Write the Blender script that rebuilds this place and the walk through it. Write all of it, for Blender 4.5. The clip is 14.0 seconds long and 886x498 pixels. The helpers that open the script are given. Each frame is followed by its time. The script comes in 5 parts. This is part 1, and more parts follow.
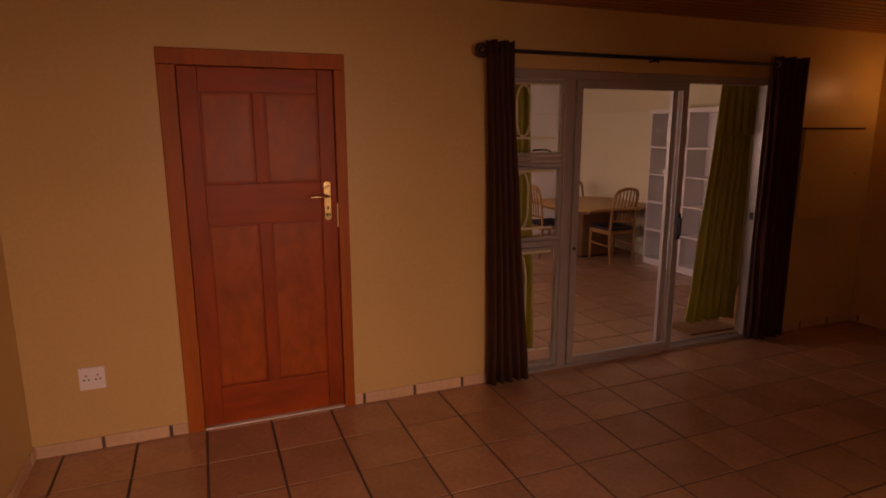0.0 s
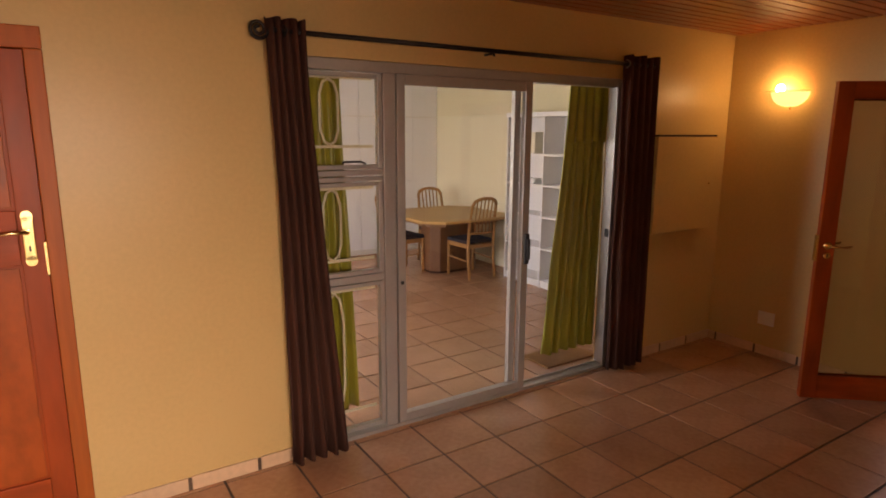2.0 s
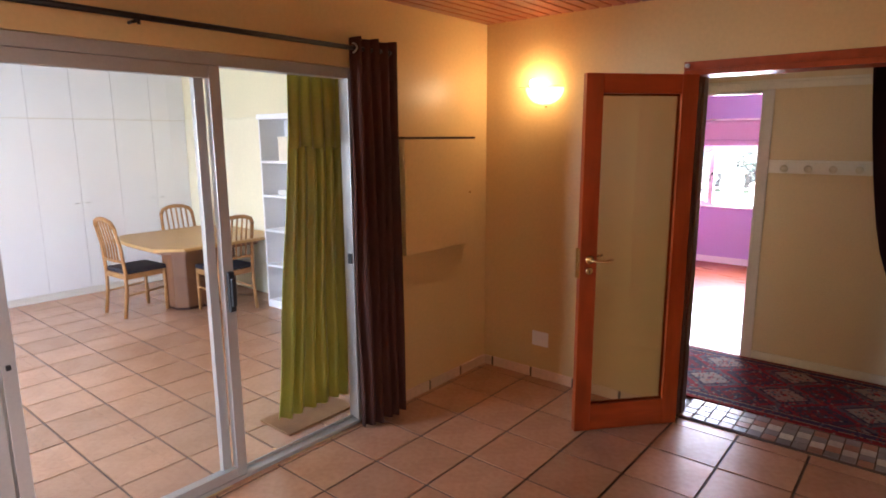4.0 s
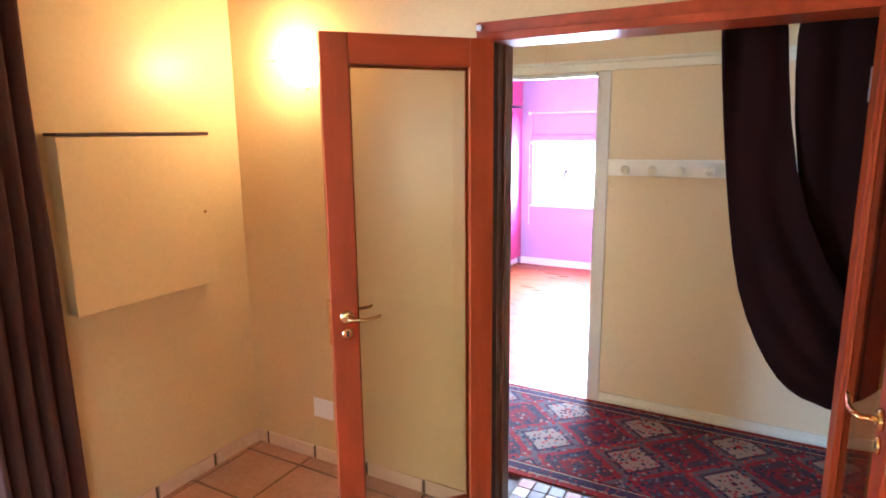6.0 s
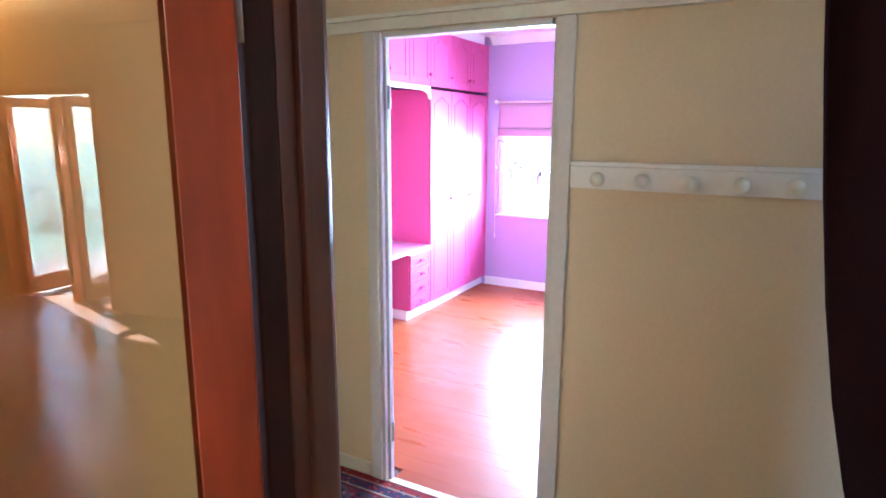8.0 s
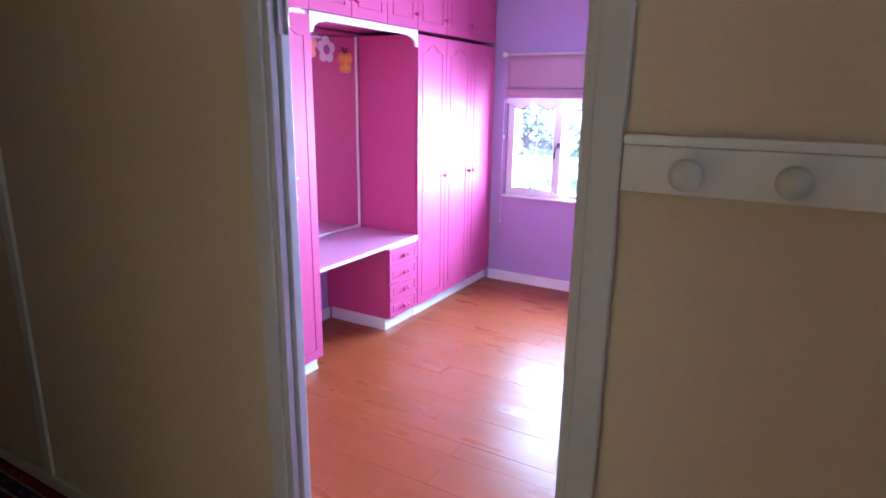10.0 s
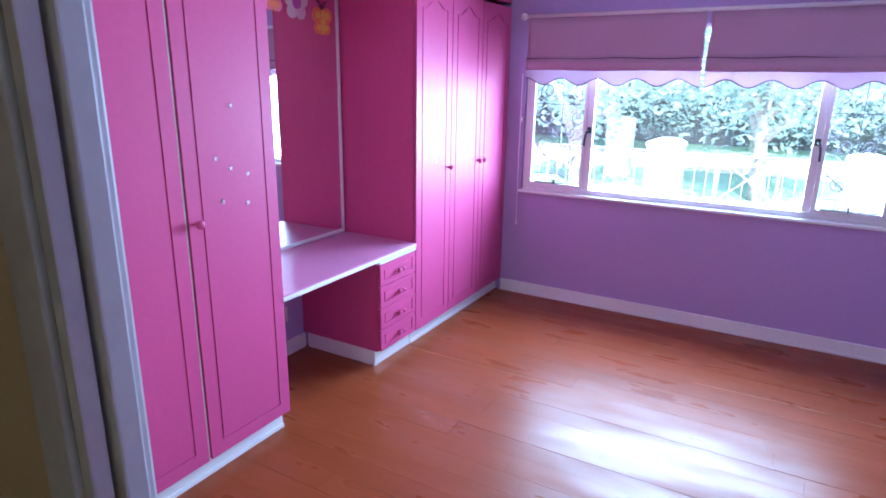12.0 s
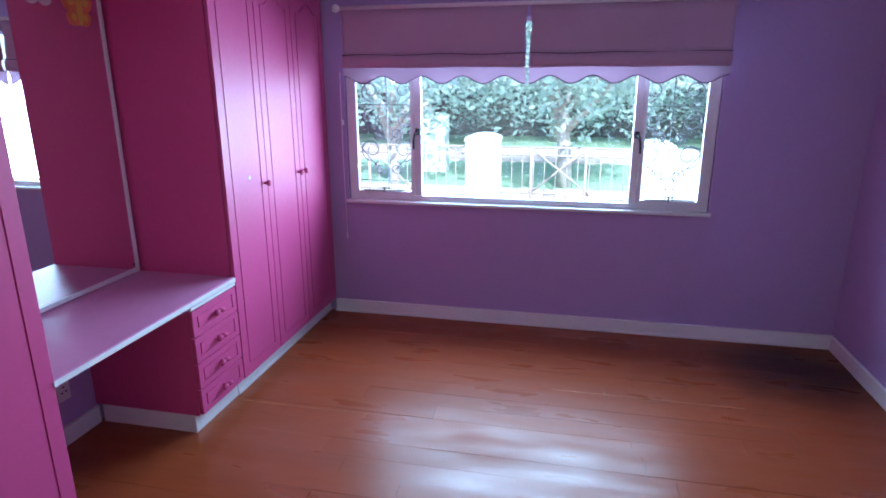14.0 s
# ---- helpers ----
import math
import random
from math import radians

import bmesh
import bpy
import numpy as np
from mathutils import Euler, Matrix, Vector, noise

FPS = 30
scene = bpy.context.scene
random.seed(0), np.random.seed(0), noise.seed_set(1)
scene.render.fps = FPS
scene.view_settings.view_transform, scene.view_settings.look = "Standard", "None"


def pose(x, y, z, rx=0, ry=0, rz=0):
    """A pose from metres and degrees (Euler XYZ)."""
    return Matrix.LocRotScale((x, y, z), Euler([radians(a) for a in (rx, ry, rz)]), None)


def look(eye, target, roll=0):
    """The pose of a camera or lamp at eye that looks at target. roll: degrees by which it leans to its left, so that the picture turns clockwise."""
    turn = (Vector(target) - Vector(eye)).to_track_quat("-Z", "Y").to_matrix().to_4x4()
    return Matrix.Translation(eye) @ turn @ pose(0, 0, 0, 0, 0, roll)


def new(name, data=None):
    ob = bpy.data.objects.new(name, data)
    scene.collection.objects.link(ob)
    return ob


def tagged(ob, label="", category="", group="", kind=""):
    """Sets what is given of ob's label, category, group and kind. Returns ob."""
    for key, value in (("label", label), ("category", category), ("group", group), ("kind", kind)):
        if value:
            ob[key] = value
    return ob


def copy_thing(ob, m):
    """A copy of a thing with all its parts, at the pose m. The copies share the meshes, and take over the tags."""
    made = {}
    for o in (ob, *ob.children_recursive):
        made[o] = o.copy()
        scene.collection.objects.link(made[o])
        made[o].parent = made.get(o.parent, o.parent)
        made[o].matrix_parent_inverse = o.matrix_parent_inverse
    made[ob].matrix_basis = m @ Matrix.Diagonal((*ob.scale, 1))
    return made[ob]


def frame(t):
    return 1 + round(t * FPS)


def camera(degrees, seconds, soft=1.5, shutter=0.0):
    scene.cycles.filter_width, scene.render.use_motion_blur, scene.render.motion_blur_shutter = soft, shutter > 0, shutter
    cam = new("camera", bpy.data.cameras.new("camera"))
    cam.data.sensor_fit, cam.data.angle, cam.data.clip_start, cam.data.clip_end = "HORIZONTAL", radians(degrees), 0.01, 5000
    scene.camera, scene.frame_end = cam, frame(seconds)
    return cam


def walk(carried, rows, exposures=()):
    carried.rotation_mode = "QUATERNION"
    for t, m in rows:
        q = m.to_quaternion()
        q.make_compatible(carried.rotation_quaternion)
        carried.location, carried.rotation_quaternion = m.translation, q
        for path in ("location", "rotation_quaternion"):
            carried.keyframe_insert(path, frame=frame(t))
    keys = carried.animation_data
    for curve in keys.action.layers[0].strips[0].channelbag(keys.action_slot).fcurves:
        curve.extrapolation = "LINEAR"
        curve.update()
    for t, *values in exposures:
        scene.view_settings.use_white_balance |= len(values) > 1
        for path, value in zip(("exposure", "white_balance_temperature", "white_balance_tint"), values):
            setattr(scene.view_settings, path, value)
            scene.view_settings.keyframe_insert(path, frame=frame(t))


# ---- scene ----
cam = camera(73.0, 14.0, soft=1.8)
PATH = [
    (0, (0.331, -3.526, 1.731), (1.058, -1.704, 1.338), -0.1),
    (0.5, (0.442, -3.386, 1.756), (1.305, -1.626, 1.363), 0.0),
    (1, (0.710, -3.257, 1.752), (1.624, -1.520, 1.369), 0.0),
    (1.5, (0.935, -3.109, 1.740), (1.874, -1.385, 1.359), 0.1),
    (2, (1.116, -2.931, 1.756), (2.183, -1.286, 1.369), 0.3),
    (2.5, (1.361, -2.859, 1.738), (2.557, -1.301, 1.360), 0.2),
    (3, (1.633, -2.802, 1.740), (2.904, -1.302, 1.372), 0.0),
    (3.5, (1.894, -2.678, 1.748), (3.279, -1.287, 1.368), 0.0),
    (4, (2.153, -2.590, 1.730), (3.667, -1.334, 1.364), -0.3),
    (6.5, (3.904, -2.431, 1.717), (5.627, -1.493, 1.327), -0.5),
    (7, (4.279, -2.353, 1.699), (6.004, -1.421, 1.308), -0.4),
    (7.5, (4.627, -2.275, 1.669), (6.354, -1.344, 1.278), -0.1),
    (8, (4.991, -2.235, 1.666), (6.715, -1.299, 1.275), 0.3),
    (8.2, (5.120, -2.199, 1.652), (6.840, -1.262, 1.247), 0.1),
    (10.5, (6.308, -1.699, 1.595), (7.980, -0.728, 1.082), 0.9),
    (11, (6.497, -1.528, 1.550), (8.166, -0.560, 1.024), 0.6),
    (11.5, (6.656, -1.400, 1.514), (8.331, -0.441, 0.988), 0.7),
    (12, (6.870, -1.339, 1.523), (8.544, -0.386, 0.985), 0.9),
    (12.5, (6.989, -1.298, 1.519), (8.675, -0.374, 0.967), 0.9),
    (13, (7.093, -1.217, 1.528), (8.833, -0.402, 0.975), 0.9),
    (13.5, (7.182, -1.167, 1.534), (9.002, -0.545, 0.984), 0.2),
    (14, (7.221, -1.122, 1.533), (9.102, -0.712, 0.991), -0.2),
]
EXPOSURES = [(0.0, 0.8, 13000, 72), (0.5, 1.25, 12500, 62), (1.0, 1.7, 11300, 50), (1.5, 2.15, 10000, 42), (2.0, 2.45, 8700, 32), (3.0, 2.95, 6600, 26),
             (4.0, 3.55, 6000, 22), (6.5, 5.1, 4750, 6), (7.5, 4.75, 4650, 4), (8.2, 4.3, 4500, 4), (10.5, 2.9, 4620, 9), (11.5, 2.55, 4580, 8), (12.5, 2.05, 4620, 2), (13.5, 1.7, 4650, -1), (14.0, 1.45, 4700, 0)]
walk(cam, [(t, look(eye, target, roll)) for t, eye, target, roll in PATH], EXPOSURES)

# ---- sky, sun and daylight ----
world = bpy.data.worlds.new("sky")
scene.world = world
world.use_nodes = True
sky = world.node_tree.nodes.new("ShaderNodeTexSky")
sky.sky_type, sky.sun_disc = "NISHITA", False
sky.sun_elevation, sky.sun_rotation = radians(43.6), radians(249.8)
world.node_tree.links.new(sky.outputs[0], world.node_tree.nodes["Background"].inputs[0])
world.node_tree.nodes["Background"].inputs[1].default_value = 0.15


def lamp(name, kind, energy, color, m, **values):
    data = bpy.data.lights.new(name, kind)
    data.energy, data.color = energy, color
    if "size" in values:
        data.shape, data.size, data.size_y = "RECTANGLE", values["size"], values["size_y"]
    if "radius" in values:
        data.shadow_soft_size = values["radius"]
    if "angle" in values:
        data.angle = radians(values["angle"])
    if "spread" in values:
        data.spread = radians(values["spread"])
    ob = new(name, data)
    ob.matrix_world = m
    return ob


lamp("sun", "SUN", 5.0, (1.0, 0.95, 0.87), look((0, 0, 0), (0.68, 0.25, -0.69)), angle=0.5)
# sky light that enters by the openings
lamp("bedroom_window_light", "AREA", 31, (0.80, 0.90, 1.0), look((11.06, -0.83, 1.20), (9.0, -0.83, 0.98)), size=1.95, size_y=0.78, spread=140)
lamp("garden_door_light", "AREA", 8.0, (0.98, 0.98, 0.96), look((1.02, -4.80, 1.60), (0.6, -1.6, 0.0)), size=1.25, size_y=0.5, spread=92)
lamp("dining_window_light", "AREA", 18, (0.66, 0.83, 1.0), look((0.22, 2.3, 1.45), (3.0, 2.5, 0.8)), size=1.6, size_y=1.1)
lamp("sconce_bulb", "POINT", 0.115, (1.0, 0.55, 0.21), pose(5.67, -0.435, 2.085), radius=0.04)
lamp("sconce_bulb", "POINT", 0.3, (1.0, 0.60, 0.26), pose(3.0, -4.59, 1.96), radius=0.04)
# fill for the dim hall, set in an added, unseen opening of its end wall
lamp("hall_fill_light", "AREA", 0.14, (1.0, 0.94, 0.90), look((6.55, -4.56, 2.05), (6.6, 0.0, 1.2)), size=0.75, size_y=0.38)

# ---- materials ----
def material(name, color, rough=0.6, vary=0.08, grain=60.0, blotch=1.5, bump=0.05, metal=0.0, second=None, stretch=(1, 1, 1), coat=0.0, per_piece=0.0, sheen=0.0, soft=(0.3, 0.6), gloss=0.5, rvar=0.1):
    m = bpy.data.materials.new(name)
    m.use_nodes = True
    nt = m.node_tree
    N, L = nt.nodes, nt.links
    bsdf = N["Principled BSDF"]
    co = N.new("ShaderNodeTexCoord")
    mp = N.new("ShaderNodeMapping")
    mp.inputs["Scale"].default_value = stretch
    L.new(co.outputs["Object"], mp.inputs[0])
    fine = N.new("ShaderNodeTexNoise")
    fine.inputs["Scale"].default_value, fine.inputs["Detail"].default_value = grain, 5
    big = N.new("ShaderNodeTexNoise")
    big.inputs["Scale"].default_value, big.inputs["Detail"].default_value = blotch, 4
    L.new(mp.outputs[0], fine.inputs[0])
    L.new(mp.outputs[0], big.inputs[0])
    mix = N.new("ShaderNodeMix")
    mix.data_type = "RGBA"
    dark = second or tuple(c * (1 - 3 * vary) for c in color)
    mix.inputs[6].default_value, mix.inputs[7].default_value = (*dark, 1), (*color, 1)
    ramp = N.new("ShaderNodeMapRange")
    ramp.inputs[1].default_value, ramp.inputs[2].default_value = soft
    both = N.new("ShaderNodeMath")
    both.operation = "MULTIPLY_ADD"
    both.inputs[1].default_value = 0.45
    L.new(fine.outputs[0], both.inputs[0])
    half = N.new("ShaderNodeMath")
    half.operation = "MULTIPLY"
    half.inputs[1].default_value = 0.55
    L.new(big.outputs[0], half.inputs[0])
    L.new(half.outputs[0], both.inputs[2])
    L.new(both.outputs[0], ramp.inputs[0])
    L.new(ramp.outputs[0], mix.inputs[0])
    out = mix.outputs[2]
    if per_piece:
        info = N.new("ShaderNodeObjectInfo")
        hsv = N.new("ShaderNodeHueSaturation")
        rng = N.new("ShaderNodeMapRange")
        rng.inputs[3].default_value, rng.inputs[4].default_value = 1 - per_piece, 1 + per_piece
        L.new(info.outputs["Random"], rng.inputs[0])
        L.new(rng.outputs[0], hsv.inputs["Value"])
        L.new(out, hsv.inputs["Color"])
        out = hsv.outputs[0]
    L.new(out, bsdf.inputs["Base Color"])
    rr = N.new("ShaderNodeMapRange")
    rr.inputs[3].default_value, rr.inputs[4].default_value = max(0.02, rough - rvar), min(1, rough + rvar)
    L.new(big.outputs[0], rr.inputs[0])
    L.new(rr.outputs[0], bsdf.inputs["Roughness"])
    bsdf.inputs["Metallic"].default_value = metal
    bsdf.inputs["Specular IOR Level"].default_value = gloss
    bsdf.inputs["Coat Weight"].default_value = coat
    bsdf.inputs["Sheen Weight"].default_value = sheen
    if bump:
        bp = N.new("ShaderNodeBump")
        bp.inputs["Strength"].default_value, bp.inputs["Distance"].default_value = bump, 0.01
        L.new(fine.outputs[0], bp.inputs["Height"])
        L.new(bp.outputs[0], bsdf.inputs["Normal"])
    return m


def glass_material(name, tint=(1, 1, 1), rough=0.0, clear=0.9):
    m = bpy.data.materials.new(name)
    m.use_nodes = True
    N, L = m.node_tree.nodes, m.node_tree.links
    N.remove(N["Principled BSDF"])
    tr, gl, mx, fr = (N.new("ShaderNode" + k) for k in ("BsdfTransparent", "BsdfGlossy", "MixShader", "LayerWeight"))
    tr.inputs[0].default_value = (*tint, 1)
    gl.inputs["Roughness"].default_value = rough
    fr.inputs[0].default_value = 0.5
    pw, ml = N.new("ShaderNodeMath"), N.new("ShaderNodeMath")
    pw.operation, ml.operation = "POWER", "MULTIPLY_ADD"
    pw.inputs[1].default_value, ml.inputs[1].default_value, ml.inputs[2].default_value = 5.0, 0.9, 0.055
    L.new(fr.outputs["Facing"], pw.inputs[0])
    L.new(pw.outputs[0], ml.inputs[0])
    L.new(ml.outputs[0], mx.inputs[0])
    L.new(tr.outputs[0], mx.inputs[1])
    L.new(gl.outputs[0], mx.inputs[2])
    L.new(mx.outputs[0], N["Material Output"].inputs[0])
    return m


def glow_material(name, color, strength):
    m = bpy.data.materials.new(name)
    m.use_nodes = True
    b = m.node_tree.nodes["Principled BSDF"]
    b.inputs["Base Color"].default_value = (*color, 1)
    b.inputs["Emission Color"].default_value = (*color, 1)
    b.inputs["Emission Strength"].default_value = strength
    return m


OCHRE = material("ochre_wall_paint", (0.66, 0.46, 0.20), 0.36, 0.035, 45, 0.9, 0.02, gloss=0.28, rvar=0.04)
CREAM = material("cream_wall_paint", (0.74, 0.66, 0.44), 0.7, 0.03, 45, 1.2, 0.08)
DINING = material("pale_yellow_wall_paint", (0.78, 0.72, 0.52), 0.75, 0.03, 45, 1.0, 0.1)
HALL = material("hall_board_paint", (0.67, 0.54, 0.36), 0.6, 0.03, 70, 0.8, 0.05)
PURPLE = material("purple_wall_paint", (0.45, 0.32, 0.58), 0.7, 0.03, 50, 0.9, 0.08)
PINK = material("pink_cabinet_paint", (0.55, 0.075, 0.235), 0.5, 0.03, 40, 1.2, 0.04, gloss=0.3)
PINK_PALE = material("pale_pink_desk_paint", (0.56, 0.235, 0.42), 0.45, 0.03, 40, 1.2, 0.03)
WHITE = material("white_gloss_paint", (0.80, 0.79, 0.78), 0.4, 0.025, 40, 2.0, 0.03)
WHITE_DIM = material("old_white_paint", (0.70, 0.66, 0.58), 0.5, 0.04, 40, 2.0, 0.05)
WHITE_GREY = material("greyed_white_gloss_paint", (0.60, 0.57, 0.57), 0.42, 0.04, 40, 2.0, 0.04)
CEIL_WHITE = material("white_ceiling_paint", (0.82, 0.81, 0.80), 0.8, 0.02, 30, 1.0, 0.05)
RED_WOOD = material("red_varnished_wood", (0.40, 0.066, 0.011), 0.45, 0.13, 5, 2.6, 0.05, stretch=(4, 4, 0.8), gloss=0.28)
RED_WOOD_X = material("red_varnished_rail_wood", (0.40, 0.066, 0.011), 0.45, 0.13, 5, 2.6, 0.05, stretch=(0.8, 4, 4), gloss=0.28)
PANEL_WOOD = material("figured_veneer_wood", (0.44, 0.088, 0.015), 0.42, 0.12, 9, 4.5, 0.03, stretch=(2, 2, 1.2), gloss=0.28)
FRAME_WOOD = material("orange_varnished_wood", (0.47, 0.115, 0.022), 0.46, 0.1, 9, 1.6, 0.06, stretch=(6, 6, 0.5), gloss=0.28)
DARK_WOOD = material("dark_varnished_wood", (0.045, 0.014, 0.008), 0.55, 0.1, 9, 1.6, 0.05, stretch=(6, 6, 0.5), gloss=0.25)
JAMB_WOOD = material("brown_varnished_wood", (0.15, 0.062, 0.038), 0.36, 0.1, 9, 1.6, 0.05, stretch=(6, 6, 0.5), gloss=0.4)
CEIL_WOOD = material("ceiling_strip_wood", (0.33, 0.095, 0.035), 0.39, 0.15, 10, 1.8, 0.06, stretch=(6, 0.5, 6), coat=0.2)
TABLE_WOOD = material("honey_pine_wood", (0.58, 0.34, 0.12), 0.4, 0.1, 9, 1.6, 0.04, stretch=(0.6, 6, 6))
CHAIR_WOOD = material("chair_beech_wood", (0.42, 0.20, 0.065), 0.4, 0.1, 9, 1.6, 0.04, stretch=(6, 6, 0.6))
PEDESTAL = material("brown_table_base_wood", (0.20, 0.085, 0.036), 0.45, 0.1, 9, 1.6, 0.04, stretch=(6, 6, 0.6))
NAVY = material("navy_seat_fabric", (0.022, 0.022, 0.035), 0.9, 0.1, 300, 3, 0.2)
TILE = material("terracotta_floor_tile", (0.51, 0.275, 0.16), 0.24, 0.09, 30, 4.0, 0.02, second=(0.40, 0.20, 0.11), per_piece=0.12, rvar=0.035, gloss=1.0)
TILE_SKIRT = material("terracotta_skirting_tile", (0.70, 0.48, 0.30), 0.4, 0.07, 30, 5.0, 0.04, per_piece=0.1)
GROUT = material("dark_tile_grout", (0.12, 0.075, 0.05), 0.85, 0.1, 120, 4, 0.2)
PLANK = material("orange_polished_floorboard", (0.29, 0.069, 0.021), 0.34, 0.14, 14, 1.3, 0.0, second=(0.22, 0.052, 0.016), stretch=(6, 0.9, 6), per_piece=0.04, soft=(0.2, 0.8))
GAP = material("floor_gap_dirt", (0.09, 0.035, 0.018), 0.9, 0.1, 60, 3, 0.1)
BRONZE = material("bronzed_aluminium", (0.46, 0.44, 0.41), 0.38, 0.04, 80, 3, 0.02, metal=0.35)
IRON = material("black_iron", (0.03, 0.026, 0.024), 0.45, 0.1, 60, 4, 0.1, metal=0.6)
BRASS = material("polished_brass", (0.80, 0.60, 0.28), 0.2, 0.05, 60, 4, 0.02, metal=1.0)
BLACK = material("black_plastic", (0.015, 0.015, 0.016), 0.4, 0.1, 60, 4, 0.02)
PLASTIC = material("white_plastic", (0.82, 0.81, 0.78), 0.4, 0.02, 60, 4, 0.01)
CURTAIN = material("brown_curtain_cloth", (0.080, 0.033, 0.023), 0.85, 0.12, 180, 3, 0.15, gloss=0.15)
BLACK_CURTAIN = material("black_brown_velvet", (0.016, 0.005, 0.004), 0.9, 0.12, 160, 3, 0.1, gloss=0.08)
GREEN_SATIN = material("lime_green_satin", (0.33, 0.31, 0.035), 0.38, 0.1, 120, 3, 0.06)
BLIND = material("mauve_blind_cloth", (0.50, 0.33, 0.45), 0.85, 0.05, 220, 2.5, 0.1)
BLIND_EDGE = material("dark_mauve_binding", (0.17, 0.08, 0.15), 0.8, 0.05, 220, 2.5, 0.1)
MIRROR = material("mirror_silver", (0.9, 0.9, 0.9), 0.1, 0.0, 60, 4, 0, metal=1.0)
for _n in MIRROR.node_tree.nodes:
    if _n.type == "MAP_RANGE" and _n.inputs[4].default_value < 0.5:
        _n.inputs[3].default_value, _n.inputs[4].default_value = 0.0, 0.01
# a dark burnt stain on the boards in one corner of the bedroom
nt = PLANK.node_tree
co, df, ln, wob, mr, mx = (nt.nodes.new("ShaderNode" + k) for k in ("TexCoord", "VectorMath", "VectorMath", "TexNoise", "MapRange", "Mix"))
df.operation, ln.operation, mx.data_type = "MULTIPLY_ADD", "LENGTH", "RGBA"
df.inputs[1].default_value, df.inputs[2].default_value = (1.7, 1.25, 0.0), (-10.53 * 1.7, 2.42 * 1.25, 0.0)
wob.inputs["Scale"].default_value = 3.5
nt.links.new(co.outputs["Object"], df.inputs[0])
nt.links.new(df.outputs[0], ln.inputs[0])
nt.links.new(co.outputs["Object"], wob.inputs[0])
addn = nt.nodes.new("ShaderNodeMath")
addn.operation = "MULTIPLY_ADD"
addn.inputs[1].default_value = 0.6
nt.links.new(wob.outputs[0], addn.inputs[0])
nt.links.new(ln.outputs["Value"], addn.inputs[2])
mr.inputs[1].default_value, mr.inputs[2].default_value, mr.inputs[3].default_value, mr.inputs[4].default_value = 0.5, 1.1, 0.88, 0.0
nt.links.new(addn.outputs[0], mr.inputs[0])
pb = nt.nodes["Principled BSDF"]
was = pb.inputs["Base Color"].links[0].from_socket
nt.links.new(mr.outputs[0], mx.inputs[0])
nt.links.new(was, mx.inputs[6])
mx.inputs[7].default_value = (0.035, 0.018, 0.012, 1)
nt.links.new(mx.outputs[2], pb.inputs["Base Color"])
# dull and polished patches
pat, pr = nt.nodes.new("ShaderNodeTexNoise"), nt.nodes.new("ShaderNodeMapRange")
pat.inputs["Scale"].default_value, pat.inputs["Detail"].default_value = 5.0, 3
pr.inputs[1].default_value, pr.inputs[2].default_value, pr.inputs[3].default_value, pr.inputs[4].default_value = 0.30, 0.70, 0.25, 0.40
along = nt.nodes.new("ShaderNodeMapping")
along.inputs["Scale"].default_value = (1.6, 0.38, 1.0)
nt.links.new(co.outputs["Object"], along.inputs[0])
nt.links.new(along.outputs[0], pat.inputs[0])
nt.links.new(pat.outputs[0], pr.inputs[0])
nt.links.new(pr.outputs[0], pb.inputs["Roughness"])
sp = nt.nodes.new("ShaderNodeMapRange")
sp.inputs[1].default_value, sp.inputs[2].default_value, sp.inputs[3].default_value, sp.inputs[4].default_value = 0.30, 0.70, 0.34, 0.12
nt.links.new(pat.outputs[0], sp.inputs[0])
nt.links.new(sp.outputs[0], pb.inputs["Specular IOR Level"])
# varnish worn to a dull grey brown where people walked
wn1, wn2, wr, wm = (nt.nodes.new("ShaderNode" + k) for k in ("TexNoise", "TexNoise", "MapRange", "Mix"))
wn1.inputs["Scale"].default_value, wn1.inputs["Detail"].default_value = 1.5, 3
wn2.inputs["Scale"].default_value, wn2.inputs["Detail"].default_value = 5.0, 2
wm.data_type = "RGBA"
wadd = nt.nodes.new("ShaderNodeMath")
wadd.operation, wadd.inputs[1].default_value = "MULTIPLY_ADD", 0.12
nt.links.new(along.outputs[0], wn1.inputs[0])
nt.links.new(along.outputs[0], wn2.inputs[0])
nt.links.new(wn2.outputs[0], wadd.inputs[0])
nt.links.new(wn1.outputs[0], wadd.inputs[2])
nt.links.new(wadd.outputs[0], wr.inputs[0])
wr.inputs[1].default_value, wr.inputs[2].default_value, wr.inputs[3].default_value, wr.inputs[4].default_value = 0.52, 0.82, 0.0, 0.15
was = pb.inputs["Base Color"].links[0].from_socket
nt.links.new(wr.outputs[0], wm.inputs[0])
nt.links.new(was, wm.inputs[6])
wm.inputs[7].default_value = (0.17, 0.085, 0.06, 1)
nt.links.new(wm.outputs[2], pb.inputs["Base Color"])
# boards slightly cupped and uneven
wav, wb = nt.nodes.new("ShaderNodeTexNoise"), nt.nodes.new("ShaderNodeBump")
wav.inputs["Scale"].default_value, wav.inputs["Detail"].default_value = 5.0, 2
wb.inputs["Strength"].default_value, wb.inputs["Distance"].default_value = 0.09, 0.004
nt.links.new(along.outputs[0], wav.inputs[0])
nt.links.new(wav.outputs[0], wb.inputs["Height"])
nt.links.new(wb.outputs[0], pb.inputs["Normal"])
GLASS = glass_material("clear_glass")
# brown tint puts shade over the bright wall seen through the door leaves
DIM_GLASS = glass_material("dimming_tinted_glass", (0.76, 0.66, 0.51))
SHADE_GLOW = glow_material("lit_lamp_glass", (1.0, 0.60, 0.24), 0.35)
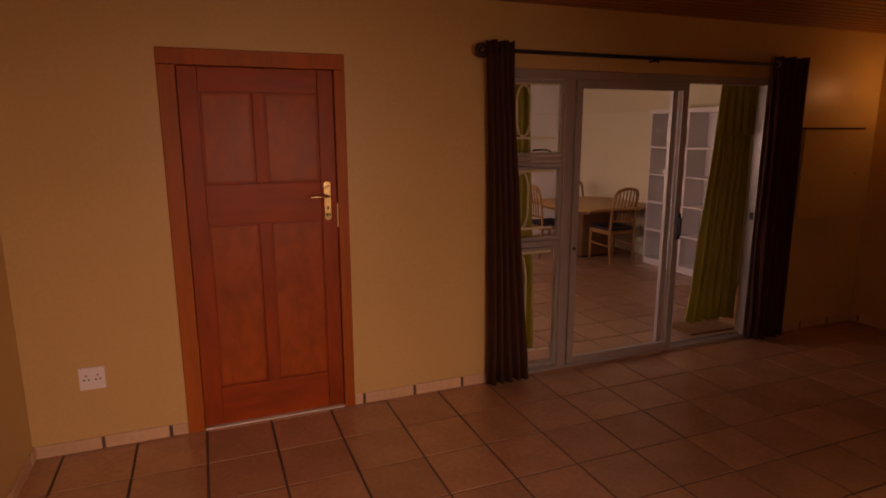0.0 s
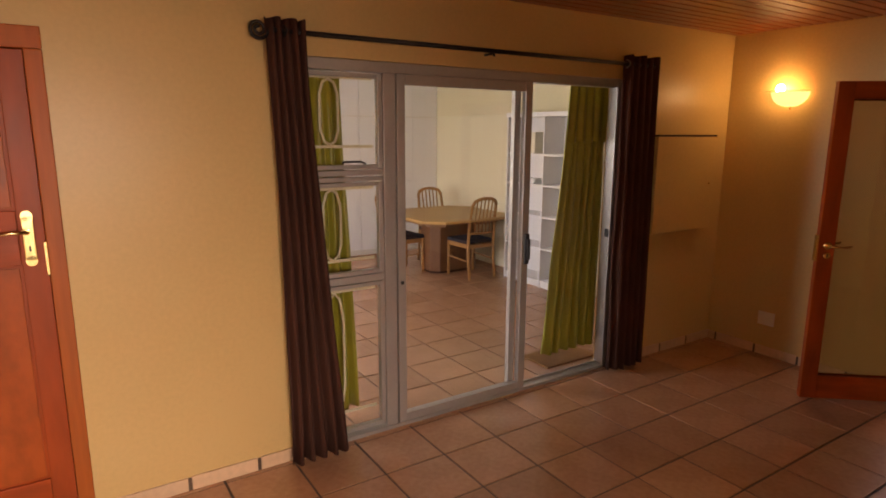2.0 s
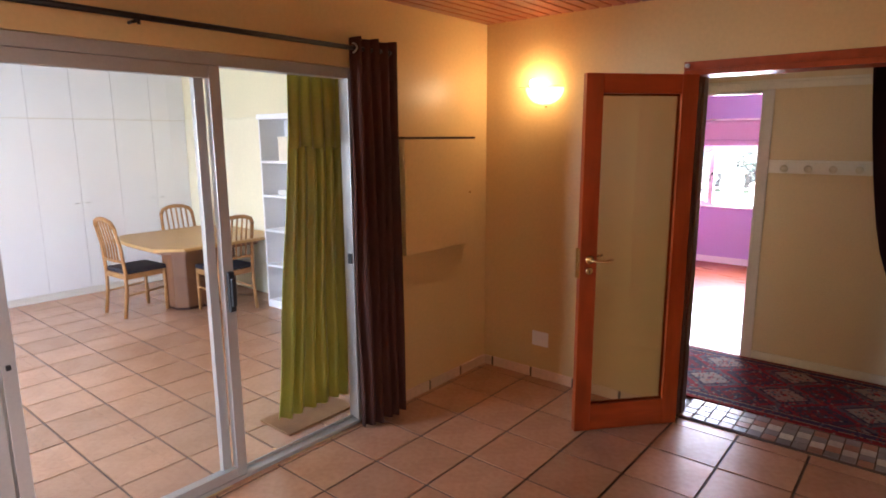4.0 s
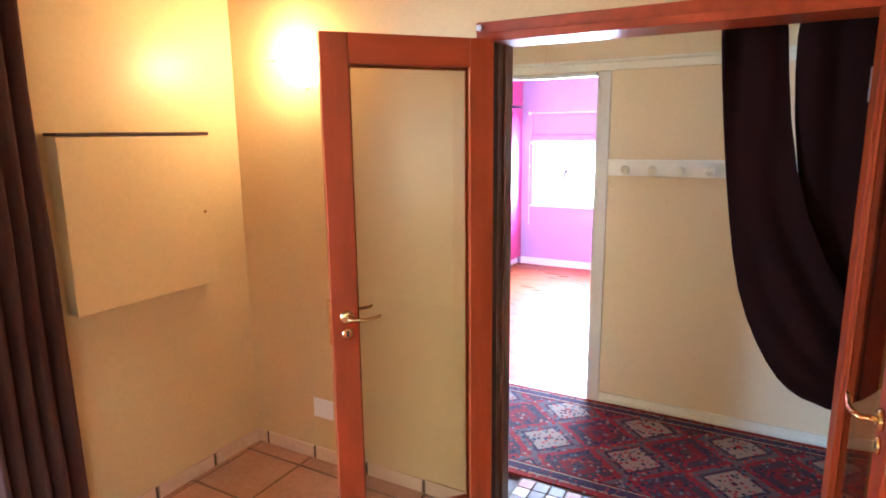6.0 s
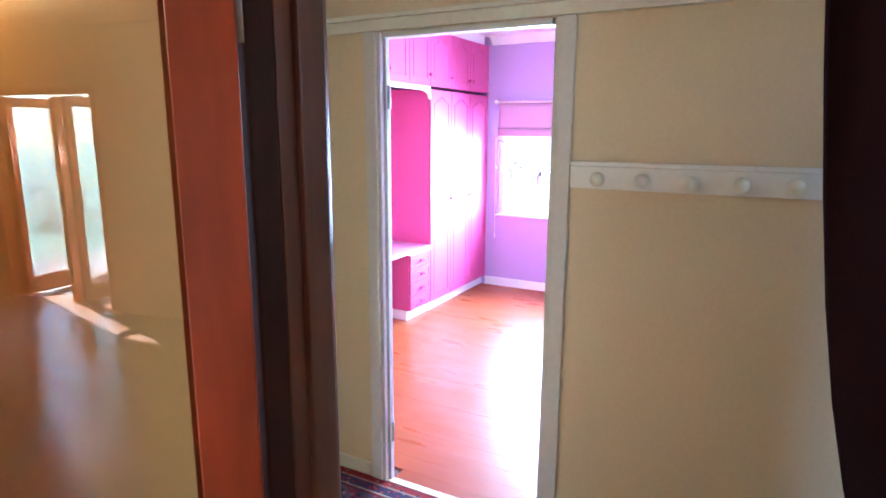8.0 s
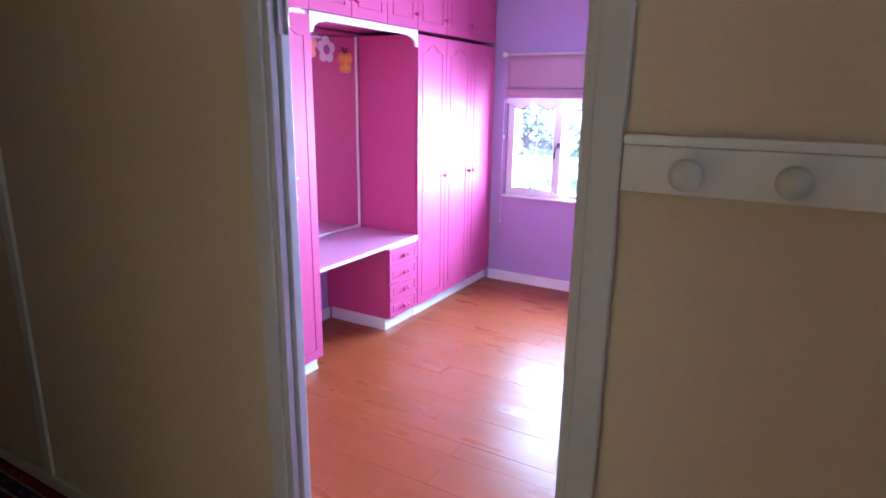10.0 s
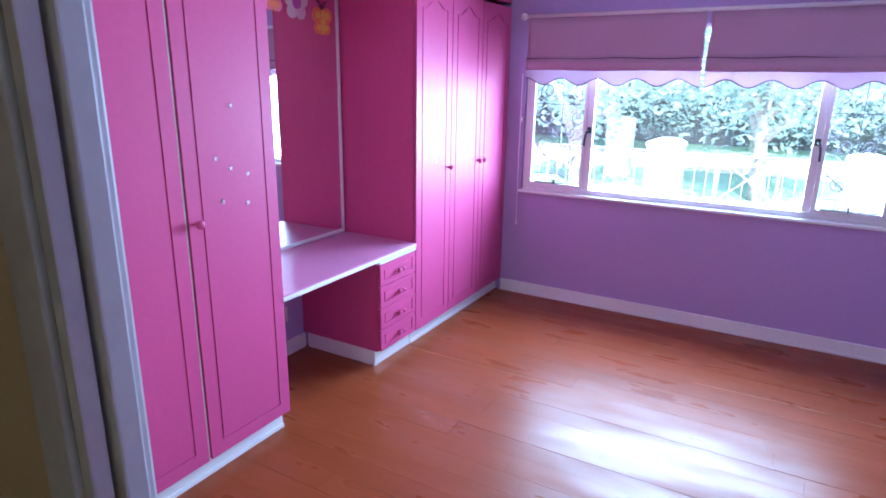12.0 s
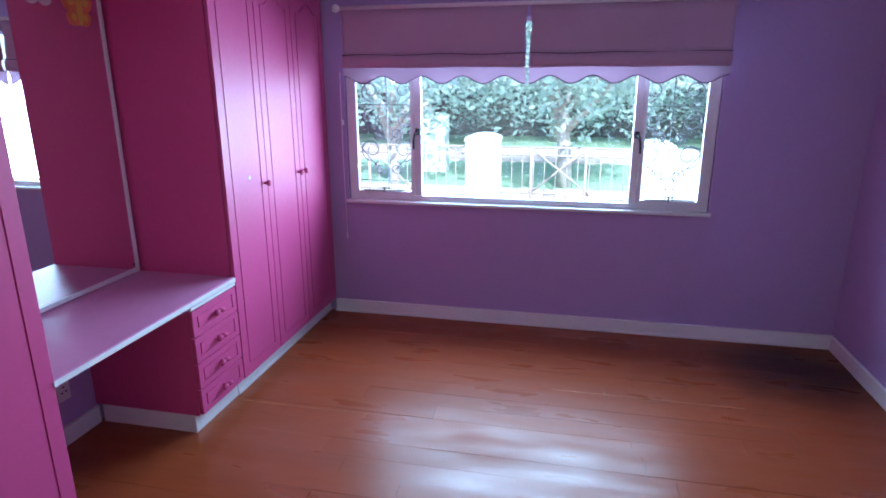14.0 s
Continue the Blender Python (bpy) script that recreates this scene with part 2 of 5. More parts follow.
BULB_GLOW = glow_material("lit_bulb_glass", (1.0, 0.72, 0.36), 9.0)


# ---- building helpers ----
def add_box(bm, x0, y0, z0, x1, y1, z1, bevel=0.0):
    b = bmesh.new()
    vs = [b.verts.new((x, y, z)) for z in (z0, z1) for y in (y0, y1) for x in (x0, x1)]
    for f in ((0, 2, 3, 1), (4, 5, 7, 6), (0, 1, 5, 4), (2, 6, 7, 3), (0, 4, 6, 2), (1, 3, 7, 5)):
        b.faces.new([vs[i] for i in f])
    if bevel:
        bmesh.ops.bevel(b, geom=b.edges[:], offset=bevel, segments=2, affect="EDGES", profile=0.6)
    join(bm, b)
    return bm


def join(bm, b, m=None):
    if m:
        b.transform(m)
    me = bpy.data.meshes.new("tmp")
    b.to_mesh(me)
    b.free()
    bm.from_mesh(me)
    bpy.data.meshes.remove(me)


def box(x0, y0, z0, x1, y1, z1, bevel=0.0):
    return add_box(bmesh.new(), x0, y0, z0, x1, y1, z1, bevel)


def add_tube(bm, points, radius, sides=10, cap=True):
    pts = [Vector(p) for p in points]
    rings = []
    side = None
    for i, p in enumerate(pts):
        d = (pts[min(i + 1, len(pts) - 1)] - pts[max(i - 1, 0)]).normalized()
        if side is None:
            side = d.orthogonal().normalized()
        side = (side - d * side.dot(d)).normalized()
        up = d.cross(side)
        r = radius(i / max(1, len(pts) - 1)) if callable(radius) else radius
        rings.append([bm.verts.new(p + r * (math.cos(a) * side + math.sin(a) * up)) for a in (2 * math.pi * k / sides for k in range(sides))])
    for a, b in zip(rings, rings[1:]):
        for k in range(sides):
            bm.faces.new((a[k], a[(k + 1) % sides], b[(k + 1) % sides], b[k])).smooth = True
    if cap:
        bm.faces.new(rings[0][::-1])
        bm.faces.new(rings[-1])
    return bm


def tube(points, radius, sides=10):
    return add_tube(bmesh.new(), points, radius, sides)


def lathe(profile, sides=16, axis="z"):
    bm = bmesh.new()
    rings = [[bm.verts.new((r * math.cos(2 * math.pi * k / sides), r * math.sin(2 * math.pi * k / sides), h)) for k in range(sides)] for r, h in profile]
    for a, b in zip(rings, rings[1:]):
        for k in range(sides):
            bm.faces.new((a[k], a[(k + 1) % sides], b[(k + 1) % sides], b[k])).smooth = True
    bm.faces.new(rings[0][::-1])
    bm.faces.new(rings[-1])
    if axis == "x":
        bm.transform(Matrix.Rotation(radians(90), 4, "Y"))
    if axis == "y":
        bm.transform(Matrix.Rotation(radians(90), 4, "X"))
    return bm


def prism(outline, y0, y1):
    """An outline in x and z, given thickness along y."""
    bm = bmesh.new()
    a = [bm.verts.new((x, y0, z)) for x, z in outline]
    b = [bm.verts.new((x, y1, z)) for x, z in outline]
    bm.faces.new(a)
    bm.faces.new(b[::-1])
    n = len(a)
    for k in range(n):
        bm.faces.new((a[k], b[k], b[(k + 1) % n], a[(k + 1) % n]))
    bmesh.ops.recalc_face_normals(bm, faces=bm.faces[:])
    return bm


def part(name, bm, mat, parent=None, label=""):
    me = bpy.data.meshes.new(name)
    bm.normal_update()
    bm.to_mesh(me)
    bm.free()
    me.materials.append(mat)
    ob = new(name, me)
    ob.parent = parent
    if label:
        ob["label"] = label
    return ob


def thing(name, m, label, category, group="", kind=""):
    ob = new(name)
    ob.empty_display_size = 0.1
    ob.matrix_world = m
    return tagged(ob, label, category, group, kind)


def structure(name, bm, mat, label, category):
    return tagged(part(name, bm, mat), label, category, "", "structure")


def wall_bm(axis, p0, p1, a0, a1, z0, z1, holes=()):
    """A wall between the planes p0 and p1 of an axis, from a0 to a1 along it; holes: (a, z, a, z)."""
    A = sorted({a0, a1, *(h[0] for h in holes), *(h[2] for h in holes)})
    Z = sorted({z0, z1, *(h[1] for h in holes), *(h[3] for h in holes)})
    A, Z = [a for a in A if a0 <= a <= a1], [z for z in Z if z0 <= z <= z1]

    def full(i, j):
        if not (0 <= i < len(A) - 1 and 0 <= j < len(Z) - 1):
            return False
        a, z = (A[i] + A[i + 1]) / 2, (Z[j] + Z[j + 1]) / 2
        return not any(h[0] < a < h[2] and h[1] < z < h[3] for h in holes)

    bm = bmesh.new()
    at = {}

    def v(p, a, z):
        key = (p, a, z)
        if key not in at:
            at[key] = bm.verts.new((p, a, z) if axis == "x" else (a, p, z))
        return at[key]

    for i in range(len(A) - 1):
        for j in range(len(Z) - 1):
            if not full(i, j):
                continue
            a, b, c, d = A[i], A[i + 1], Z[j], Z[j + 1]
            for p in (p0, p1):
                bm.faces.new((v(p, a, c), v(p, b, c), v(p, b, d), v(p, a, d)))
            for (di, dj), (s, e) in {(-1, 0): ((a, c), (a, d)), (1, 0): ((b, c), (b, d)), (0, -1): ((a, c), (b, c)), (0, 1): ((a, d), (b, d))}.items():
                if not full(i + di, j + dj):
                    bm.faces.new((v(p0, *s), v(p1, *s), v(p1, *e), v(p0, *e)))
    bmesh.ops.recalc_face_normals(bm, faces=bm.faces[:])
    return bm

# ---- the setting ----
X_W, X_E, Y_S, CEIL = -0.62, 5.777, -4.70, 2.513
E_OUT = 5.917                       # hall side of the east wall
DOOR_A, DOOR_B = -2.77, -1.44       # opening from the living room to the hall
HX, BX0, BX1 = 7.17, 7.21, 10.88   # hall wall, bedroom west and window walls
BY0, BY1, BCEIL = -2.665, 0.99, 2.60
S_L, S_R, S_TOP = 2.14, 4.535, 2.115  # sliding door opening
DX0, DX1, DY1 = 0.3, 5.98, 4.80
GX0, GX1 = 0.30, 1.70                # garden door opening

structure("wall_north", wall_bm("y", 0.0, 0.16, X_W - 0.2, 6.10, -0.1, 2.7, [(0.205, 0.0, 1.095, 2.075), (S_L, 0.0, S_R, S_TOP)]), OCHRE, "ochre painted plaster wall with a sliding door", "wall")
structure("wall_east", wall_bm("x", X_E, E_OUT, Y_S, 0.0, -0.1, 2.7, [(DOOR_A, 0.0, DOOR_B, 2.10)]), OCHRE, "ochre painted plaster wall with a wide doorway", "wall")
structure("wall_west", wall_bm("x", X_W - 0.2, X_W, Y_S, 0.0, -0.1, 2.7), OCHRE, "plain ochre painted plaster wall", "wall")
structure("wall_south", wall_bm("y", Y_S - 0.2, Y_S, X_W - 0.2, E_OUT, -0.1, 2.7, [(GX0, 0.0, GX1, 2.02)]), OCHRE, "ochre painted plaster wall with the garden doors", "wall")
structure("dining_wall_east", wall_bm("x", DX1, DX1 + 0.07, 0.16, DY1 + 0.2, -0.1, 2.7), CREAM, "pale yellow painted dining room wall", "wall")
structure("dining_wall_north", wall_bm("y", DY1, DY1 + 0.2, DX0 - 0.2, DX1, -0.1, 2.7), DINING, "pale dining room wall behind the cupboards", "wall")
structure("dining_wall_west", wall_bm("x", DX0 - 0.2, DX0, 0.16, DY1, -0.1, 2.7, [(1.4, 0.9, 3.2, 2.0)]), DINING, "pale dining room wall with a window", "wall")
structure("door_closet", box(0.1, 0.165, -0.05, 1.2, 0.20, 2.2), DARK_WOOD, "dark board closing the space behind the door", "wall")
structure("hall_wall", wall_bm("x", HX, BX0, -4.5, 5.0, -0.1, 2.7, [(-1.53, 0.0, -0.735, 2.062)]), HALL, "cream boarded hall wall with a doorway", "wall")
# the high opening is added only to let the fill light into the hall
structure("hall_wall_end", wall_bm("y", -4.6, -4.5, E_OUT, BX0, -0.1, 2.7, [(6.15, 1.86, 6.95, 2.28)]), HALL, "plain cream hall end wall", "wall")
# unseen slab, added to block the sun from the hall end opening
structure("eave", box(5.6, -6.0, 2.48, 8.2, -4.61, 2.56, 0.01), WHITE_DIM, "added white slab that keeps sun out of the hall opening", "eave")
structure("hall_wall_far", wall_bm("y", 5.0, 5.1, DX1 + 0.075, BX0, -0.1, 2.7), HALL, "plain cream hall end wall", "wall")
structure("hall_wall_west", wall_bm("x", DX1 + 0.075, DX1 + 0.12, 0.165, 5.0, -0.1, 2.7), HALL, "plain cream hall wall", "wall")
structure("bedroom_wall_east", wall_bm("x", BX1, BX1 + 0.20, BY0 - 0.2, BY1 + 0.2, -0.1, 2.7, [(-1.905, 0.765, 0.305, 1.88)]), PURPLE, "purple painted wall with a wide window", "wall")
structure("bedroom_wall_south", wall_bm("y", BY0 - 0.2, BY0, BX0, BX1, -0.1, 2.7), PURPLE, "purple painted bedroom wall", "wall")
structure("bedroom_wall_north", wall_bm("y", BY1, BY1 + 0.2, BX0, BX1, -0.1, 2.7), PURPLE, "purple painted wall behind the wardrobes", "wall")

floor = structure("floor", box(X_W, Y_S - 0.2, -0.10, X_E, 0.0, -0.005), GROUT, "dark grouted floor with terracotta tiles", "floor")
dining_floor = structure("dining_floor", box(DX0, 0.0, -0.10, DX1, DY1, -0.005), GROUT, "dark grouted dining floor with terracotta tiles", "floor")
structure("hall_floor", add_box(box(X_E, -4.5, -0.10, HX, 0.16, -0.004), DX1 + 0.07, 0.1605, -0.10, HX, 5.0, -0.004), DARK_WOOD, "dark wooden hall floor under the rug", "floor")
bedroom_floor = structure("bedroom_floor", box(HX, BY0, -0.10, BX1, BY1, -0.007), GAP, "polished orange wooden floorboards", "floor")
structure("dining_ceiling", box(DX0 - 0.2, 0.16, 2.6, DX1 + 0.07, DY1 + 0.2, 2.72), CEIL_WHITE, "plain white dining room ceiling", "ceiling")
structure("hall_ceiling", add_box(box(E_OUT - 0.03, -4.6, 2.52, HX, 0.0, 2.72), DX1 + 0.122, 0.0005, 2.52, HX, 5.1, 2.72), CEIL_WHITE, "plain white hall ceiling", "ceiling")
structure("bedroom_ceiling", box(BX0, BY0, BCEIL, BX1, BY1, 2.72), CEIL_WHITE, "plain white bedroom ceiling", "ceiling")
bm = box(X_W, Y_S, CEIL + 0.012, X_E, 0.0, 2.72)
y = 0.0
while y > Y_S + 0.1:
    add_box(bm, X_W + 0.001, y - 0.074, CEIL - 0.004, X_E - 0.001, y - 0.002, CEIL + 0.011, 0.004)
    y -= 0.086
structure("ceiling", bm, CEIL_WOOD, "strips of red varnished wood with dark gaps", "ceiling")
structure("roof", box(-0.9, -4.95, 2.74, 11.1, 5.2, 2.9), DARK_WOOD, "flat roof slab over the house", "roof")
structure("ground", box(-70, -70, -0.6, 90, 70, -0.22), material("lawn_grass", (0.30, 0.41, 0.25), 0.9, 0.15, 60, 0.6, 0.4), "green lawn in sunlight", "ground")
structure("paved_terrace", box(-1.0, -7.2, -0.3, 5.0, Y_S - 0.2, -0.02), material("pale_terrace_stone", (0.45, 0.38, 0.30), 0.8, 0.08, 30, 1.5, 0.2), "pale stone terrace outside the garden doors", "pavement")


def trim(name, bm, label, mat=WHITE):
    return structure(name, bm, mat, label, "trim")


trim("dining_panelling", add_box(box(DX1 - 0.012, 2.75, 0.0, DX1 - 0.0005, DY1 - 0.06, 1.945, 0.002), DX1 - 0.018, 2.75, 1.9455, DX1 - 0.0005, DY1 - 0.06, 1.962, 0.003), "pale board lining under a thin moulding", DINING)


# bedroom skirting and cornice
trim("baseboard_window_wall", add_box(box(BX1 - 0.018, BY0, 0.0, BX1, 0.428, 0.086, 0.005), BX1 - 0.026, BY0, 0.0, BX1 - 0.019, 0.428, 0.018, 0.003), "white painted wooden skirting board")
trim("baseboard_south", box(BX0, BY0, 0.0, BX1 - 0.027, BY0 + 0.018, 0.086, 0.005), "white painted wooden skirting board")
trim("baseboard_desk_recess", box(8.65, BY1 - 0.02, 0.0, 9.308, BY1, 0.085, 0.004), "white painted skirting under the desk")
trim("cornice", prism([(BX1, BCEIL), (BX1, BCEIL - 0.085), (BX1 - 0.02, BCEIL - 0.08), (BX1 - 0.05, BCEIL - 0.05), (BX1 - 0.085, BCEIL - 0.015), (BX1 - 0.09, BCEIL)], BY0, 0.39), "white moulded cornice")

# hall boarding trims
rail = bmesh.new()
add_box(rail, HX - 0.022, -4.5, 2.066, HX, 5.0, 2.112, 0.003)
add_box(rail, HX - 0.034, -4.5, 2.113, HX, 5.0, 2.132, 0.004)
trim("hall_picture_rail", rail, "white painted moulded rail", WHITE_DIM)
trim("hall_baseboard_near", add_box(box(HX - 0.016, -4.5, 0.012, HX, -1.592, 0.072, 0.003), HX - 0.024, -4.5, 0.012, HX - 0.017, -1.592, 0.03, 0.002), "cream painted low skirting", WHITE_DIM)
trim("hall_baseboard_far", box(HX - 0.016, -0.668, 0.012, HX, 5.0, 0.072, 0.003), "cream painted low skirting", WHITE_DIM)
trim("hall_batten", box(HX - 0.006, -1.198, 2.135, HX, -1.188, 2.515, 0.001), "thin cream joint strip", HALL)
trim("hall_stile", box(HX - 0.014, 0.612, 0.075, HX, 0.668, 2.063, 0.003), "cream painted upright batten", WHITE_DIM)
frame_bm = bmesh.new()
for a, b in ((-1.588, -1.532), (-0.733, -0.677)):
    add_box(frame_bm, HX - 0.02, a, 0.0, HX - 0.001, b, 2.064, 0.004)
for a, b in ((-1.531, -1.512), (-0.754, -0.735)):
    add_box(frame_bm, HX - 0.012, a, 0.0, HX + 0.010, b, 2.061, 0.003)
for a, b in ((-1.531, -1.500), (-0.765, -0.735)):
    add_box(frame_bm, HX + 0.016, a, 0.0, BX0 + 0.004, b, 2.061, 0.003)
add_box(frame_bm, HX - 0.012, -1.499, 2.038, BX0 + 0.004, -0.766, 2.061, 0.003)
for a, b in ((-1.588, -1.531), (-0.735, -0.678)):
    add_box(frame_bm, BX0 + 0.0045, a, 0.0, BX0 + 0.03, b, 2.11, 0.004)
add_box(frame_bm, BX0 + 0.0045, -1.5305, 2.062, BX0 + 0.029, -0.7355, 2.11, 0.004)
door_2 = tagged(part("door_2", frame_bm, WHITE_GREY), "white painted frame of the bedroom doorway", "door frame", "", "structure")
for z in (0.25, 1.80):
    part("hinge", add_box(tube([(BX0 - 0.012, -0.772, z - 0.05), (BX0 - 0.012, -0.772, z + 0.05)], 0.006), BX0 - 0.034, -0.7685, z - 0.05, BX0 - 0.004, -0.7655, z + 0.05), BRONZE, door_2, "old steel hinge")

# ---- doors of the living room ----
def panelled_door():
    d = tagged(new("door_1"), "closed red varnished panelled door in an orange frame", "door", "", "structure")
    d.matrix_world = pose(0, 0, 0)
    for x0, x1 in ((0.146, 0.236), (1.064, 1.128)):
        part("jamb", box(x0, -0.014, 0.0, x1, 0.05, 2.062, 0.005), FRAME_WOOD, d)
    part("head", box(0.146, -0.014, 2.063, 1.128, 0.05, 2.148, 0.005), FRAME_WOOD, d)
    leaf = part("leaf", box(0.238, 0.034, 0.012, 1.062, 0.062, 2.06), RED_WOOD, d)
    X, Z = (0.238, 0.338, 0.608, 0.676, 0.972, 1.062), (0.012, 0.24, 1.205, 1.43, 1.93, 2.06)
    for x0, x1 in ((X[0], X[1]), (X[4], X[5])):
        part("stile", box(x0 + 0.001, 0.016, 0.012, x1, 0.033, 2.06, 0.003), RED_WOOD, d)
    for z0, z1 in ((Z[0], Z[1]), (Z[2], Z[3]), (Z[4], Z[5])):
        part("rail", box(X[1] + 0.001, 0.0165, z0, X[4] - 0.001, 0.033, z1, 0.003), RED_WOOD_X, d)
    for z0, z1 in ((Z[1], Z[2]), (Z[3], Z[4])):
        part("muntin", box(0.612, 0.0165, z0 + 0.001, 0.674, 0.033, z1 - 0.001, 0.003), RED_WOOD, d)
        for x0, x1 in ((X[1], 0.612), (0.674, X[4])):
            part("panel", box(x0 + 0.012, 0.029, z0 + 0.012, x1 - 0.012, 0.0335, z1 - 0.012, 0.003), PANEL_WOOD, d, "lighter figured veneer panel")
    plate = part("handle_plate", box(0.985, 0.006, 1.22, 1.028, 0.0155, 1.41, 0.004), BRASS, d, "polished brass handle plate")
    for z in (1.222, 1.408):
        b = lathe([(0.0215, -0.0045), (0.0215, 0.0045)], 20, "y")
        b.transform(pose(1.0065, 0.0105, z))
        part("plate_end", b, BRASS, plate)
    part("lever", tube([(1.006, 0.006, 1.345), (1.006, -0.035, 1.345), (0.995, -0.046, 1.346), (0.95, -0.048, 1.349), (0.905, -0.046, 1.345), (0.895, -0.044, 1.34)], 0.0075), BRASS, plate, "brass lever")
    part("keyhole", box(1.003, 0.004, 1.262, 1.010, 0.0058, 1.285), BLACK, plate)
    part("strike", box(1.0645, -0.012, 1.16, 1.054, 0.014, 1.30, 0.001), BRASS, d)
    part("threshold", box(0.237, -0.01, 0.0005, 1.063, 0.06, 0.011, 0.002), WHITE_DIM, d, "worn pale threshold strip")


panelled_door()


def glazed_leaf(m, label):
    """A glazed leaf that runs along +x from its hinge, its face towards -y."""
    W, H, T = 0.655, 2.065, 0.044
    d = thing("glazed_door", m, label, "door", "pair of glazed doors")
    for name, b, mat in (("hinge_stile", (0.0, -T / 2, 0.012, 0.098, T / 2, H), RED_WOOD), ("lock_stile", (W - 0.098, -T / 2, 0.012, W, T / 2, H), RED_WOOD),
                         ("top_rail", (0.0985, -T / 2 + 0.0015, H - 0.105, W - 0.0985, T / 2 - 0.0015, H), RED_WOOD_X), ("bottom_rail", (0.0985, -T / 2 + 0.0015, 0.012, W - 0.0985, T / 2 - 0.0015, 0.17), RED_WOOD_X)):
        part(name, box(*b, 0.003), mat, d)
    pane = part("glass_pane", box(0.099, -0.003, 0.171, W - 0.099, 0.003, H - 0.106), DIM_GLASS, d, "reflecting glass tinted to dim the wall behind")
    pane.visible_shadow = False
    for x0, x1, z0, z1 in ((0.0985, 0.108, 0.171, H - 0.106), (W - 0.108, W - 0.0985, 0.171, H - 0.106), (0.1085, W - 0.1085, 0.171, 0.181), (0.1085, W - 0.1085, H - 0.116, H - 0.106)):
        part("glazing_bead", box(x0, -0.013, z0, x1, -0.0035, z1, 0.002), RED_WOOD, d)
    part("lock_faceplate", box(W + 0.0002, -0.0185, 0.945, W + 0.011, 0.0185, 1.115, 0.001), BRASS, d, "brass lock faceplate")
    for s in (-1, 1):
        rose = lathe([(0.027, 0.0), (0.027, 0.006), (0.02, 0.012), (0.011, 0.014)], 20, "y")
        rose.transform(pose(W - 0.055, -s * 0.0 + s * (T / 2), 1.05, 0, 0, 180 if s > 0 else 0))
        h = part("rose", rose, BRASS, d, "brass rose")
        part("lever", tube([(W - 0.055, s * (T / 2 + 0.01), 1.05), (W - 0.055, s * (T / 2 + 0.045), 1.05), (W - 0.075, s * (T / 2 + 0.055), 1.05), (W - 0.12, s * (T / 2 + 0.055), 1.046), (W - 0.165, s * (T / 2 + 0.05), 1.052), (W - 0.175, s * (T / 2 + 0.05), 1.058)], 0.0075), BRASS, h)
        esc = lathe([(0.022, 0.0), (0.022, 0.005), (0.017, 0.008)], 18, "y")
        esc.transform(pose(W - 0.055, s * (T / 2), 0.985, 0, 0, 180 if s > 0 else 0))
        e = part("escutcheon", esc, BRASS, d)
        part("keyhole", box(W - 0.058, min(s * (T / 2 + 0.0082), s * (T / 2 + 0.0092)), 0.975, W - 0.052, max(s * (T / 2 + 0.0082), s * (T / 2 + 0.0092)), 0.995), BLACK, e)
    for z in (0.25, 1.85):
        part("hinge", tube([(-0.006, -T / 2 + 0.004, z - 0.05), (-0.006, -T / 2 + 0.004, z + 0.05)], 0.007), BRONZE, d)
    return d


turn = math.degrees(math.atan2(-1.062 + 1.484, 5.205 - 5.70))
glazed_leaf(pose(5.69, -1.490, 0, 0, 0, turn), "red varnished glazed door standing open against the wall")
glazed_leaf(pose(5.752, -2.722, 0, 0, 0, 184), "red varnished glazed door standing open beside a curtain")

fr = tagged(new("door_3"), "red varnished frame of the double doorway", "door frame", "", "structure")
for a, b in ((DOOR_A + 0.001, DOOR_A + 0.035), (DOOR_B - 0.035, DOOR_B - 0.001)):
    # dark colour stands for the shadow in the gap between leaf and jamb
    part("shaded_jamb_edge", box(X_E - 0.055, a, 0.0, X_E + 0.012, b, 2.064, 0.004), DARK_WOOD, fr, "jamb edge darkened as the shadow beside the leaf")
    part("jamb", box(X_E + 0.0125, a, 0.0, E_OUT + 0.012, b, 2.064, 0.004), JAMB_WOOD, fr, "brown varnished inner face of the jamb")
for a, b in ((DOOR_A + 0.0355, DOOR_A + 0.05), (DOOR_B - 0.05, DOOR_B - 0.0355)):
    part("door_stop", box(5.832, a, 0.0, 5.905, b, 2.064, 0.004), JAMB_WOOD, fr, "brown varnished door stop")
part("head", box(X_E - 0.055, DOOR_A + 0.001, 2.065, E_OUT + 0.012, DOOR_B - 0.001, 2.098, 0.004), RED_WOOD_X, fr)
for a, b in ((DOOR_A - 0.05, DOOR_A), (DOOR_B, DOOR_B + 0.05)):
    part("architrave", box(X_E - 0.016, a, 0.0, X_E - 0.0005, b, 2.098, 0.004), RED_WOOD, fr)
part("catch", tube([(X_E - 0.034, DOOR_B + 0.03, 2.122), (X_E - 0.0165, DOOR_B + 0.03, 2.122)], 0.012, 10), PLASTIC, fr, "small white roller catch")
part("head_architrave", box(X_E - 0.016, DOOR_A - 0.05, 2.099, X_E - 0.0005, DOOR_B + 0.05, 2.145, 0.004), RED_WOOD_X, fr)

